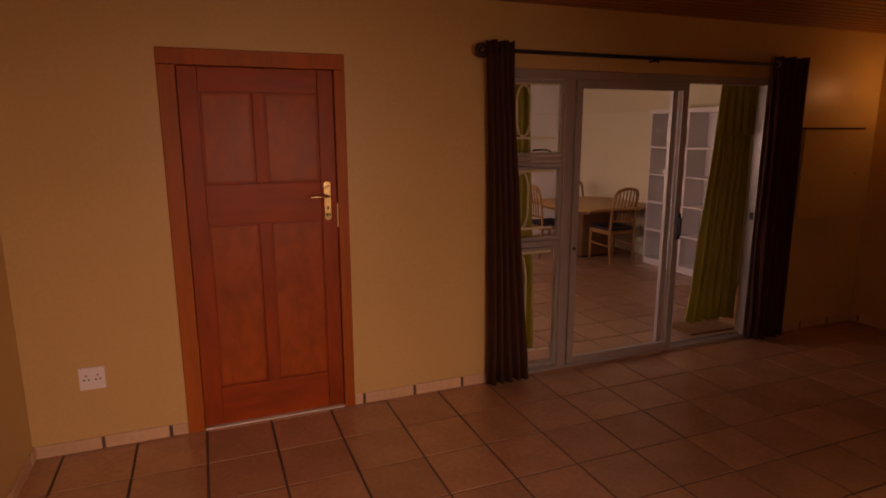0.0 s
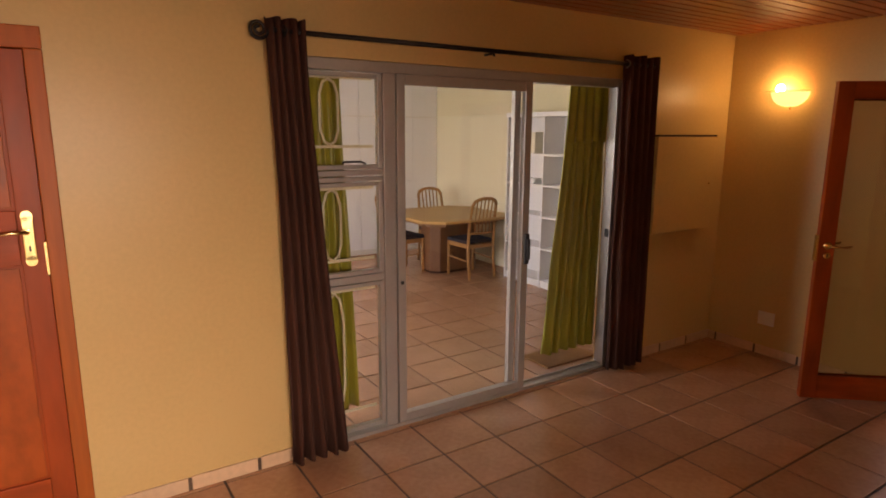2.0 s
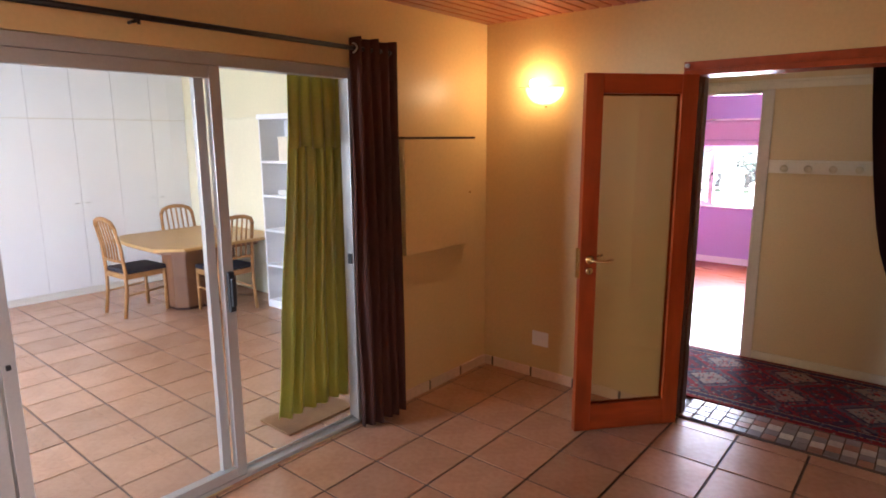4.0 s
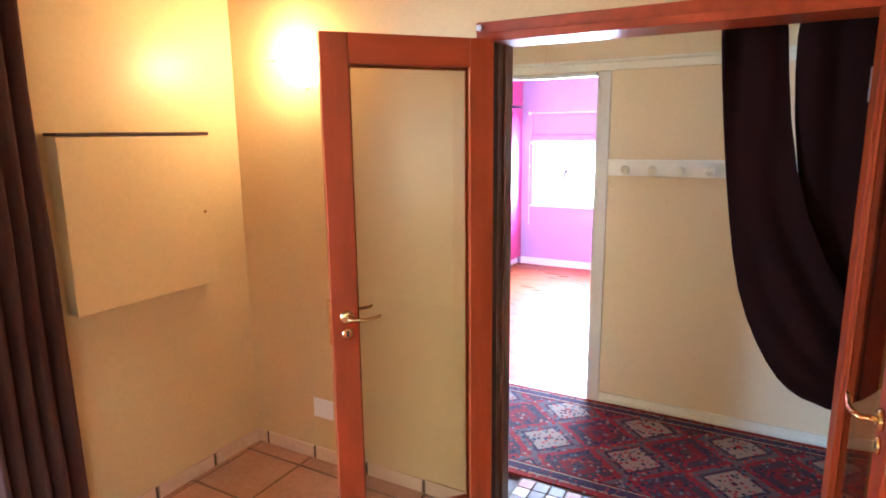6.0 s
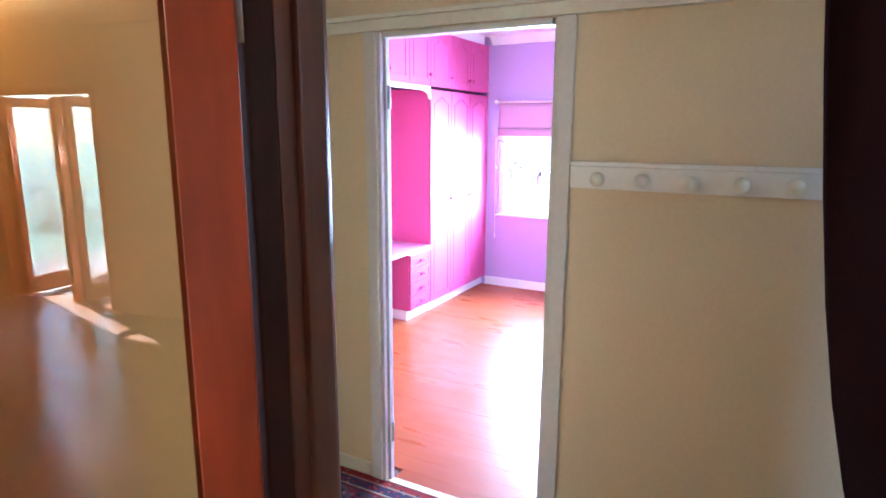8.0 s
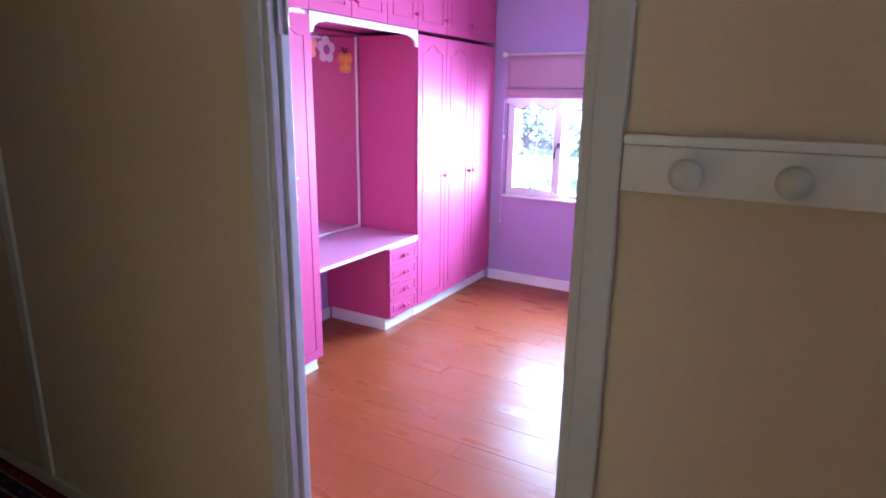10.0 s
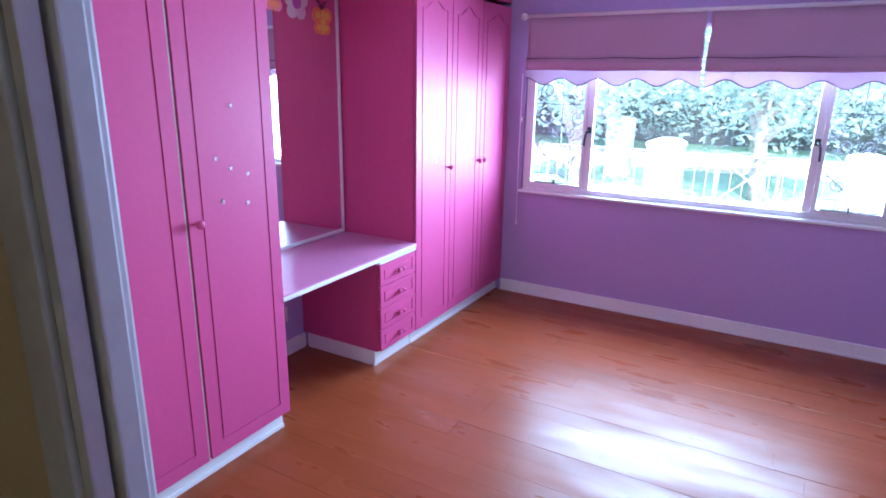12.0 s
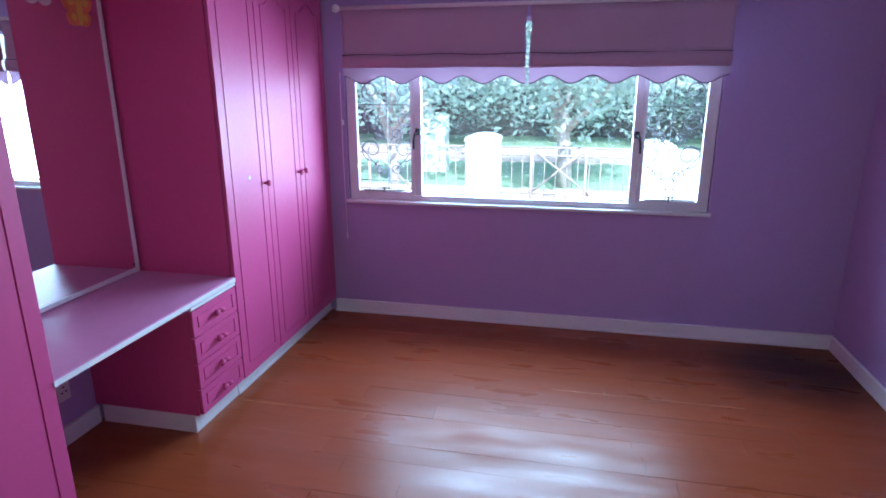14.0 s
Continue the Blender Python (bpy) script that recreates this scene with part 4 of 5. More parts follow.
# ---- bedroom: built-in wardrobes ----
def cathedral_front(w, h, margin=0.055, arch=0.05):
    """A cabinet door in x from 0 to w and z from 0 to h, its face at y = 0, with a grooved arched panel."""
    T, D, G = 0.018, 0.006, 0.0075
    bm = box(0, D, 0, w, T, h, 0.002)

    def loop(m):
        top = h - m - arch
        n = 14
        pts = [(m, m), (w - m, m), (w - m, top - 0.02)]
        for k in range(n + 1):
            u = k / n
            c = 0.5 - 0.5 * math.cos(2 * math.pi * min(max((u - 0.12) / 0.76, 0), 1))
            pts.append((w - m - (w - 2 * m) * u, top + arch * (c ** 0.8)))
        pts.append((m, top - 0.02))
        return pts

    def plate(outline, hole):
        n = len(outline)
        a = [bm.verts.new((x, 0.0, z)) for x, z in outline]
        a2 = [bm.verts.new((x, D, z)) for x, z in outline]
        if hole:
            b = [bm.verts.new((x, 0.0, z)) for x, z in hole]
            b2 = [bm.verts.new((x, D, z)) for x, z in hole]
        for k in range(n):
            q = (k + 1) % n
            bm.faces.new((a[k], a[q], a2[q], a2[k]))
            if hole:
                bm.faces.new((a[k], b[k], b[q], a[q]))
                bm.faces.new((b[k], b2[k], b2[q], b[q]))
        if not hole:
            bm.faces.new(a)

    hole = loop(margin)
    outer = [(0, 0), (w, 0), (w, h * 0.9)] + [(w - w * k / 14, h) for k in range(15)] + [(0, h * 0.9)]
    plate(outer, hole)
    plate(loop(margin + G), None)
    bmesh.ops.recalc_face_normals(bm, faces=bm.faces[:])
    return bm


def knob_bm(r=0.016):
    return lathe([(0.007, 0.0), (0.006, 0.012), (r, 0.02), (r * 1.05, 0.028), (r * 0.6, 0.036), (0.002, 0.037)], 14, "y")


WF = 0.43          # plane of the wardrobe doors


def wardrobe(x0, doors, z0, z1, label, group, base=True, knobs=(), kz=1.025, ajar=()):
    x1 = x0 + sum(doors)
    w = thing("wardrobe" if base else "top_cupboard", pose(x0, WF, 0), label, "wardrobe" if base else "cupboard", group)
    part("carcass", box(0.001, 0.022, z0, x1 - x0 - 0.001, BY1 - WF - 0.001, z1), PINK, w)
    if base:
        part("plinth", box(0.001, 0.045, 0.0, x1 - x0 - 0.001, 0.08, z0 - 0.001, 0.002), WHITE, w, "white painted plinth")
        part("plinth_bead", box(0.001, 0.038, 0.0, x1 - x0 - 0.001, 0.0445, 0.02, 0.002), WHITE, w)
    x = 0.0
    for i, dw in enumerate(doors):
        d = part("door", cathedral_front(dw - 0.006, z1 - z0 - 0.004), PINK, w)
        d.matrix_basis = pose(x + 0.003, 0.001, z0 + 0.002)
        if i in ajar:
            d.matrix_basis = pose(x + 0.012, 0.001, z0 + 0.002)
        k = part("knob", knob_bm(), PINK, d, "turned pink knob")
        side, z = knobs[i], kz - z0 if base else kz
        k.matrix_basis = pose(0.028 if side < 0 else dw - 0.034, 0.0, z)
        x += dw
    return w


near_wardrobe = wardrobe(7.27, (0.505, 0.405, 0.430), 0.09, 2.015, "pink painted wardrobe with arched panel doors", "fitted pink wardrobes", knobs=(1, -1, -1), ajar=(2,))
part("door_edge", box(0.9035, 0.006, 0.092, 0.917, 0.0215, 2.012, 0.001), WHITE_DIM, near_wardrobe, "bare grey board edge between two doors")
wardrobe(9.666, (0.39, 0.392, 0.428), 0.09, 2.012, "pink painted wardrobe beside the window wall", "fitted pink wardrobes", knobs=(1, 1, -1))
for x0, doors, kn in ((7.27, (0.505, 0.405, 0.430), (1, -1, 1)), (8.610, (0.353, 0.352, 0.350), (1, -1, 1)), (9.666, (0.39, 0.392, 0.428), (1, 1, -1))):
    wardrobe(x0, doors, 2.04, 2.51, "pink painted top cupboard above the wardrobes", "pink top cupboards", False, kn, 0.09)
part_top = trim("wardrobe_fillet", box(7.27, WF + 0.012, 2.512, BX1 - 0.092, WF + 0.03, 2.599), "white fillet above the cupboards")

desk = thing("desk", pose(8.610, WF, 0), "pale pink built-in desk top with white edge", "desk")
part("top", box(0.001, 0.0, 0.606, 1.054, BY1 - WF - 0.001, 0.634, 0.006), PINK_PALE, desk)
part("edge_strip", box(0.001, -0.004, 0.610, 1.054, -0.0005, 0.630, 0.002), WHITE, desk, "white edge strip")
dr = thing("drawer_unit", pose(9.312, WF, 0), "pink drawer unit with four small drawers", "drawers")
part("carcass", box(0.0, 0.022, 0.09, 0.350, BY1 - WF - 0.001, 0.592), PINK, dr)
part("plinth", box(0.002, 0.045, 0.0, 0.350, BY1 - WF - 0.03, 0.089, 0.002), WHITE, dr, "white painted plinth")
part("top_lath", box(0.0, -0.002, 0.5925, 0.350, 0.03, 0.6055, 0.002), WHITE, dr)
for k in range(4):
    z = 0.097 + 0.1235 * k
    b = box(0.004, 0.006, z, 0.346, 0.0215, z + 0.117, 0.002)
    for q in ((0.004, 0.0, z, 0.346, 0.0055, z + 0.024), (0.004, 0.0, z + 0.093, 0.346, 0.0055, z + 0.117), (0.004, 0.0, z + 0.0242, 0.036, 0.0055, z + 0.0928), (0.314, 0.0, z + 0.0242, 0.346, 0.0055, z + 0.0928), (0.044, 0.0, z + 0.032, 0.306, 0.0055, z + 0.085)):
        add_box(b, *q, 0.0015)
    d = part("drawer", b, PINK, dr)
    kb = bmesh.new()
    for sx in (-1, 1):
        add_tube(kb, [(0.175, -0.012, z + 0.06), (0.175 + sx * 0.012, -0.02, z + 0.064), (0.175 + sx * 0.026, -0.022, z + 0.058), (0.175 + sx * 0.03, -0.02, z + 0.05)], lambda u: 0.006 + 0.006 * math.sin(u * 3.1), 8)
    add_tube(kb, [(0.175, 0.0, z + 0.06), (0.175, -0.024, z + 0.06)], 0.008, 10)
    part("knob", kb, PINK, d, "pink bow shaped knob")

val = thing("desk_valance", pose(8.610, WF, -0.008), "white shaped valance over the desk niche", "valance")
pts = [(0.001, 2.043), (1.054, 2.043), (1.054, 1.935), (1.031, 1.94), (1.021, 1.97), (0.986, 1.992), (0.946, 1.997), (0.926, 2.004), (0.128, 2.004), (0.11, 1.997), (0.07, 1.992), (0.034, 1.97), (0.024, 1.94), (0.001, 1.935)]
part("board", prism(pts, 0.0, 0.016), WHITE, val)
nb = thing("niche_back", pose(8.610, BY1, -0.018), "pink painted back panel of the desk niche", "panel")
part("panel", box(0.001, -0.040, 0.656, 1.054, -0.0005, 2.043), PINK, nb)
mir = thing("mirror", pose(8.636, BY1 - 0.041, 0.638), "frameless mirror with white strips and flower stickers", "mirror")
part("glass", box(0.02, -0.008, 0.02, 1.000, -0.0005, 1.36), MIRROR, mir)
for q in ((0.004, -0.014, 0.0, 1.016, -0.0005, 0.019), (0.004, -0.014, 0.0195, 0.0195, -0.0005, 1.37), (1.0005, -0.014, 0.0195, 1.016, -0.0005, 1.37)):
    part("edge_strip", box(*q, 0.002), WHITE, mir)
for x, z in ((0.985, 0.04), (0.985, 1.33), (0.035, 0.04)):
    part("screw", lathe([(0.006, 0.0), (0.005, 0.003)], 10, "y"), BLACK, mir).matrix_basis = pose(x, -0.0085, z)
STICK = {k: material("sticker_" + k, c, 0.5, 0.03, 60, 5, 0.02) for k, c in (("cream", (0.75, 0.68, 0.62)), ("violet", (0.45, 0.10, 0.35)), ("orange", (0.85, 0.30, 0.10)), ("yellow", (0.85, 0.62, 0.10)), ("rose", (0.80, 0.22, 0.35)))}


def disc(x, z, r, y, sides=14, sx=1.0):
    return prism([(x + sx * r * math.cos(2 * math.pi * k / sides), z + r * math.sin(2 * math.pi * k / sides)) for k in range(sides)], y - 0.0015, y)


def flower(x, z, r, petal, heart):
    f = thing("flower_sticker", pose(8.636 + x, BY1 - 0.0495, z), "foam flower sticker on the mirror", "sticker", "stickers on the mirror")
    for k in range(5):
        a = 2 * math.pi * k / 5 + 0.3
        part("petal", disc(r * 0.62 * math.cos(a), r * 0.62 * math.sin(a), r * 0.42, -0.0003 * k), petal, f)
    part("heart", disc(0, 0, r * 0.38, -0.0036), heart, f)
    return f


def butterfly(x, z, r, wing, spot):
    f = thing("butterfly_sticker", pose(8.636 + x, BY1 - 0.0495, z), "orange foam butterfly sticker on the mirror", "sticker", "stickers on the mirror")
    for k, (sx, sz, q) in enumerate(((-1, 0.5, 0.55), (1, 0.5, 0.55), (-0.8, -0.55, 0.45), (0.8, -0.55, 0.45))):
        part("wing", disc(sx * r * 0.5, sz * r * 0.8, r * q, -0.0003 * k), wing, f)
        part("spot", disc(sx * r * 0.5, sz * r * 0.8, r * q * 0.45, -0.0035), spot, f)
    part("body", disc(0, 0, r * 0.9, -0.0056, 14, 0.25), spot, f)
    for sx in (-1, 1):
        part("feeler", tube([(0, -0.006, r * 0.8), (sx * r * 0.3, -0.006, r * 1.3), (sx * r * 0.5, -0.006, r * 1.35)], 0.003, 6), BLACK, f)


flower(0.69, 1.90, 0.085, STICK["cream"], STICK["violet"])
butterfly(0.885, 1.825, 0.075, STICK["orange"], STICK["yellow"])
butterfly(0.53, 1.905, 0.07, STICK["rose"], STICK["orange"])
STAR = material("star_sticker_paper", (0.78, 0.55, 0.66), 0.5, 0.05, 60, 5, 0.02)
for x, z in ((8.41, 1.43), (8.325, 1.247), (8.39, 1.205), (8.468, 1.176), (8.343, 1.088), (8.459, 1.066), (9.88, 1.075)):
    s = thing("star_sticker", pose(x, WF - 0.0005, z, 0, 20, 0), "small pale star sticker on the wardrobe", "sticker", "star stickers")
    part("star", prism([((0.011 if k % 2 else 0.005) * math.cos(k * math.pi / 5), (0.011 if k % 2 else 0.005) * math.sin(k * math.pi / 5)) for k in range(10)], -0.001, 0.001), STAR, s)

# ---- bedroom window ----
wn = tagged(new("window_1"), "white steel window with two side casements", "window", "", "structure")
FX0, FX1 = 10.905, 10.940
MY = (-0.160, -1.475)
for y0, y1, z0, z1 in ((0.262, 0.302, 0.785, 1.878), (-1.902, -1.862, 0.785, 1.878), (MY[0] - 0.022, MY[0] + 0.022, 0.8205, 1.857), (MY[1] - 0.022, MY[1] + 0.022, 0.8205, 1.857)):
    part("frame_post", box(FX0, y0, z0, FX1, y1, z1, 0.003), WHITE, wn)
for z0, z1 in ((0.785, 0.82), (1.8575, 1.878)):
    part("frame_rail", box(FX0 + 0.001, -1.861, z0, FX1 - 0.001, 0.261, z1, 0.003), WHITE, wn)
for y0, y1 in ((MY[0] + 0.023, 0.261), (-1.861, MY[1] - 0.023)):
    c = part("casement", add_box(add_box(add_box(box(FX0 - 0.008, y0, 0.822, FX1 - 0.008, y0 + 0.022, 1.856, 0.002), FX0 - 0.008, y1 - 0.022, 0.822, FX1 - 0.008, y1, 1.856, 0.002), FX0 - 0.008, y0 + 0.0225, 0.822, FX1 - 0.008, y1 - 0.0225, 0.844, 0.002), FX0 - 0.008, y0 + 0.0225, 1.834, FX1 - 0.008, y1 - 0.0225, 1.856, 0.002), WHITE, wn)
    p = part("pane", box(FX0 + 0.008, y0 + 0.0225, 0.8445, FX0 + 0.012, y1 - 0.0225, 1.8335), GLASS, c)
    p.visible_shadow = False
    ym = (y0 + y1) / 2
    part("stay", add_tube(add_tube(tube([(FX0 - 0.018, ym - 0.14, 0.852), (FX0 - 0.018, ym + 0.14, 0.848)], 0.0045, 6), [(FX0 - 0.018, ym, 0.842), (FX0 - 0.022, ym, 0.875)], 0.006, 6), [(FX0 - 0.018, ym + 0.02, 0.866), (FX0 - 0.018, ym - 0.04, 0.866)], 0.004, 6), BLACK, c, "dark iron casement stay")
for y, s in ((MY[0], 1), (MY[1], -1)):
    part("catch", add_box(tube([(FX0 - 0.012, y, 1.225), (FX0 - 0.03, y + s * 0.012, 1.215), (FX0 - 0.034, y + s * 0.02, 1.17), (FX0 - 0.03, y + s * 0.022, 1.12)], 0.0075, 8), FX0 - 0.012, y - 0.014, 1.205, FX0 - 0.0005, y + 0.014, 1.245, 0.003), BLACK, wn, "black iron window catch")
p = part("pane", box(FX0 + 0.012, MY[1] + 0.0225, 0.8205, FX0 + 0.016, MY[0] - 0.0225, 1.857), GLASS, wn)
p.visible_shadow = False
part("sill", box(BX1 - 0.03, -1.915, 0.766, FX0 + 0.03, 0.315, 0.7845, 0.005), WHITE, wn, "white painted sill")


def spiral(cx, cy, r, a0, turns, s):
    return [(0, cx + (r * (1 - 0.75 * k / 26)) * math.cos(a0 + s * turns * 2 * math.pi * k / 26), cy + (r * (1 - 0.75 * k / 26)) * math.sin(a0 + s * turns * 2 * math.pi * k / 26)) for k in range(27)]


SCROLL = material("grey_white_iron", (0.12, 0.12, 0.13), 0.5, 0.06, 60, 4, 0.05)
for yc in (0.06, -1.67):
    sg = thing("window_grille", pose(10.975, yc, 0.0), "scrolled iron burglar bars behind the casement", "burglar bars", "scrolled burglar bars")
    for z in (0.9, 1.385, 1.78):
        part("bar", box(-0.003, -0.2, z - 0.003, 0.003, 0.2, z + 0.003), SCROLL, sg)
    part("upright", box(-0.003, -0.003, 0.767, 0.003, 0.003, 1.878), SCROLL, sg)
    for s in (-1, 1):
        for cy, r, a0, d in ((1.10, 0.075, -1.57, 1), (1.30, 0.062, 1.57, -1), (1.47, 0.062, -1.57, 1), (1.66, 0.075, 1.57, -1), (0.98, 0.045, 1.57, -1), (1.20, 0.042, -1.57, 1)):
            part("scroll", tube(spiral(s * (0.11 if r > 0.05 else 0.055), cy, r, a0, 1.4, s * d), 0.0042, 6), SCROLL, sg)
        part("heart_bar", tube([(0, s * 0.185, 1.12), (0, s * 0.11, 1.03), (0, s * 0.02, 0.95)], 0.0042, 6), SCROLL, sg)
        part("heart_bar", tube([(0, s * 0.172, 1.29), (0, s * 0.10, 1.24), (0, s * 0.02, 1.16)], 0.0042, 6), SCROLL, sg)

# blinds
rodw = thing("blind_rod", pose(10.795, -0.835, 1.945), "white painted curtain pole with ball ends", "curtain rod")
part("pole", tube([(0, -1.14, 0), (0, 1.11, 0)], 0.012, 12), WHITE, rodw)
for y, s in ((-1.14, -1), (1.11, 1)):
    b = lathe([(0.008, 0.0), (0.012, 0.006), (0.022, 0.02), (0.024, 0.03), (0.018, 0.044), (0.002, 0.05)], 14, "y")
    b.transform(pose(0, y, 0, 0, 0, 180 if s > 0 else 0))
    part("finial", b, WHITE, rodw)
for y in (-1.06, 1.05):
    part("bracket", tube([(0, y, 0), (0.08, y, 0)], 0.007, 8), WHITE, rodw)


def roman_blind(y0, y1, label):
    b = thing("roman_blind", pose(10.80, 0, -0.016), label, "blind", "mauve roman blinds")
    n = 44
    bm = bmesh.new()
    cols = []
    inner = y1 if abs(y1 + 0.84) < 0.1 else y0
    prof = [(1.955, 0.0), (1.90, -0.003), (1.84, -0.002), (1.78, -0.006), (1.72, -0.010), (1.697, -0.014), (1.692, -0.030), (1.66, -0.034), (1.628, -0.030), (1.622, -0.012)]
    for i in range(n + 1):
        u = i / n
        y = y0 + (y1 - y0) * u
        col = []
        for z, x in prof:
            pull = 0.009 * math.exp(-((z - 1.83) / 0.04) ** 2) * math.exp(-abs(y - inner) / 0.02)
            col.append(bm.verts.new((x + 0.004 * math.sin(u * 7 + z * 9) + 0.002 * math.sin(u * 23), y + (pull if inner == y0 else -pull) * (1 if y1 > y0 else -1), z + 0.002 * math.sin(u * 11))))
        cols.append(col)
    for a, c in zip(cols, cols[1:]):
        for k in range(len(prof) - 1):
            bm.faces.new((a[k], a[k + 1], c[k + 1], c[k])).smooth = True
    o = part("cloth", bm, BLIND, b)
    o.modifiers.new("thickness", "SOLIDIFY").thickness = 0.003
    part("fold_line", tube([(-0.031, y0 + (y1 - y0) * u, 1.695 + 0.003 * math.sin(u * 14)) for u in [k / 20 for k in range(21)]], 0.003, 6), BLIND_EDGE, b)
    w = 4.5
    hem = [(y0 + (y1 - y0) * k / 60, 1.553 + 0.022 * math.cos(2 * math.pi * w * k / 60)) for k in range(61)]
    v = bmesh.new()
    top = [v.verts.new((-0.008, y, 1.63)) for y, z in hem]
    bot = [v.verts.new((-0.010, y, z)) for y, z in hem]
    for k in range(60):
        v.faces.new((top[k], top[k + 1], bot[k + 1], bot[k]))
    o = part("scalloped_hem", v, BLIND_HEM, b, "thin scalloped mauve hem")
    o.modifiers.new("thickness", "SOLIDIFY").thickness = 0.002
    part("binding", tube([(-0.0105, y, z) for y, z in hem], 0.0035, 6), BLIND_EDGE, b, "dark scalloped binding")
    return b


BLIND_HEM = material("thin_mauve_hem_cloth", (0.52, 0.38, 0.48), 0.85, 0.05, 220, 2.5, 0.1)
tl = BLIND_HEM.node_tree.nodes.new("ShaderNodeBsdfTranslucent")
tl.inputs[0].default_value = (0.50, 0.40, 0.47, 1)
mxs = BLIND_HEM.node_tree.nodes.new("ShaderNodeMixShader")
mxs.inputs[0].default_value = 0.5
BLIND_HEM.node_tree.links.new(BLIND_HEM.node_tree.nodes["Principled BSDF"].outputs[0], mxs.inputs[1])
BLIND_HEM.node_tree.links.new(tl.outputs[0], mxs.inputs[2])
BLIND_HEM.node_tree.links.new(mxs.outputs[0], BLIND_HEM.node_tree.nodes["Material Output"].inputs[0])
left_blind = roman_blind(0.268, -0.828, "mauve roman blind with a scalloped hem")
roman_blind(-1.91, -0.848, "mauve roman blind with a scalloped hem")
part("cord", tube([(0.055, 0.32, 1.60), (0.055, 0.323, 1.1), (0.055, 0.318, 0.58)], 0.0025, 6), PLASTIC, left_blind, "thin white pull cord")
acorn = lathe([(0.002, 0.54), (0.006, 0.55), (0.005, 0.58)], 8)
acorn.transform(pose(0.055, 0.318, 0))
part("acorn", acorn, PLASTIC, left_blind)
part("cleat", box(0.05, 0.315, 1.28, 0.079, 0.325, 1.31, 0.002), WHITE, left_blind)

# ---- dining room ----
cup = thing("built_in_cupboard", pose(2.185, DY1, 0), "white built-in cupboards with flush doors", "cupboard")
CW = DX1 - 2.185
part("carcass", box(0.0, -0.03, 0.06, CW - 0.001, -0.001, 2.598), WHITE, cup)
part("plinth", box(0.0, -0.045, 0.0, CW - 0.001, -0.031, 0.075, 0.002), WHITE_DIM, cup)
part("moulding", box(0.0, -0.058, 1.944, CW - 0.001, -0.0305, 1.956, 0.002), WHITE_DIM, cup)
DW = 0.4225
for k in range(9):
    a, b = CW - DW * (k + 1), CW - DW * k
    a = max(a, 0.0)
    d = part("door", box(a + 0.0015, -0.052, 0.08, b - 0.0015, -0.0305, 1.942, 0.002), WHITE, cup)
    part("door", box(a + 0.0015, -0.052, 1.958, b - 0.0015, -0.0305, 2.594, 0.002), WHITE, cup)
    if k > 4:
        for q in range(5):
            part("reed", box(a + 0.03 + 0.082 * q, -0.060, 0.10, a + 0.062 + 0.082 * q, -0.0525, 1.925, 0.003), WHITE, d)
    hx = a + 0.055 if k % 2 == 0 else b - 0.055
    part("handle", box(hx - 0.022, -0.064, 1.028, hx + 0.022, -0.0525, 1.042, 0.003), BRONZE, d)

bc = thing("bookcase", pose(5.655, 1.42, 0), "white bookcase with nearly empty shelves", "bookcase")
BW, BD, BH = 1.27, 0.30, 1.965
for y in (0.0, BW / 2 - 0.01, BW - 0.02):
    part("upright", box(0.0, y, 0.0, BD, y + 0.02, BH - 0.05, 0.002), WHITE, bc)
part("top", box(-0.012, -0.012, BH - 0.0495, BD, BW + 0.012, BH, 0.003), WHITE, bc)
part("back", box(BD - 0.006, 0.0205, 0.06, BD - 0.0005, BW - 0.0205, BH - 0.051), WHITE, bc)
for col in range(2):
    y0 = 0.0205 + col * (BW / 2 - 0.01)
    y1 = y0 + BW / 2 - 0.032
    for z in (0.06, 0.44, 0.80, 1.15, 1.49):
        part("shelf", box(0.002, y0 + 0.0005, z, BD - 0.007, y1, z + 0.022, 0.002), WHITE, bc)
    part("kick_board", box(0.012, y0 + 0.0005, 0.0, 0.026, y1, 0.059), WHITE, bc)
CREAM_CARD = material("cream_cardboard", (0.75, 0.68, 0.52), 0.7, 0.04, 60, 4, 0.05)
st = thing("storage_box", pose(5.80, 2.38, 1.512), "cream cardboard box on a bookcase shelf", "box")
part("body", box(-0.07, -0.10, 0.0, 0.07, 0.10, 0.20, 0.003), CREAM_CARD, st)
part("lid", box(-0.073, -0.103, 0.2005, 0.073, 0.103, 0.235, 0.003), CREAM_CARD, st)
pp = thing("paper_stack", pose(5.78, 2.36, 1.172), "loose stack of white paper on a shelf", "paper")
for k in range(4):
    s = part("sheet_pack", box(-0.08, -0.12, 0.014 * k, 0.08, 0.12, 0.014 * k + 0.013, 0.001), WHITE, pp)
    s.matrix_basis = pose(0, 0, 0, 0, 0, (-4, 5, -2, 7)[k])

table = thing("dining_table", pose(5.25, 3.36, 0), "honey pine pedestal table with clipped corners", "table")
hx, hy, cc = 0.645, 0.66, 0.20
oct_ = [(-hx + cc, -hy), (hx - cc, -hy), (hx, -hy + cc), (hx, hy - cc), (hx - cc, hy), (-hx + cc, hy), (-hx, hy - cc), (-hx, -hy + cc)]


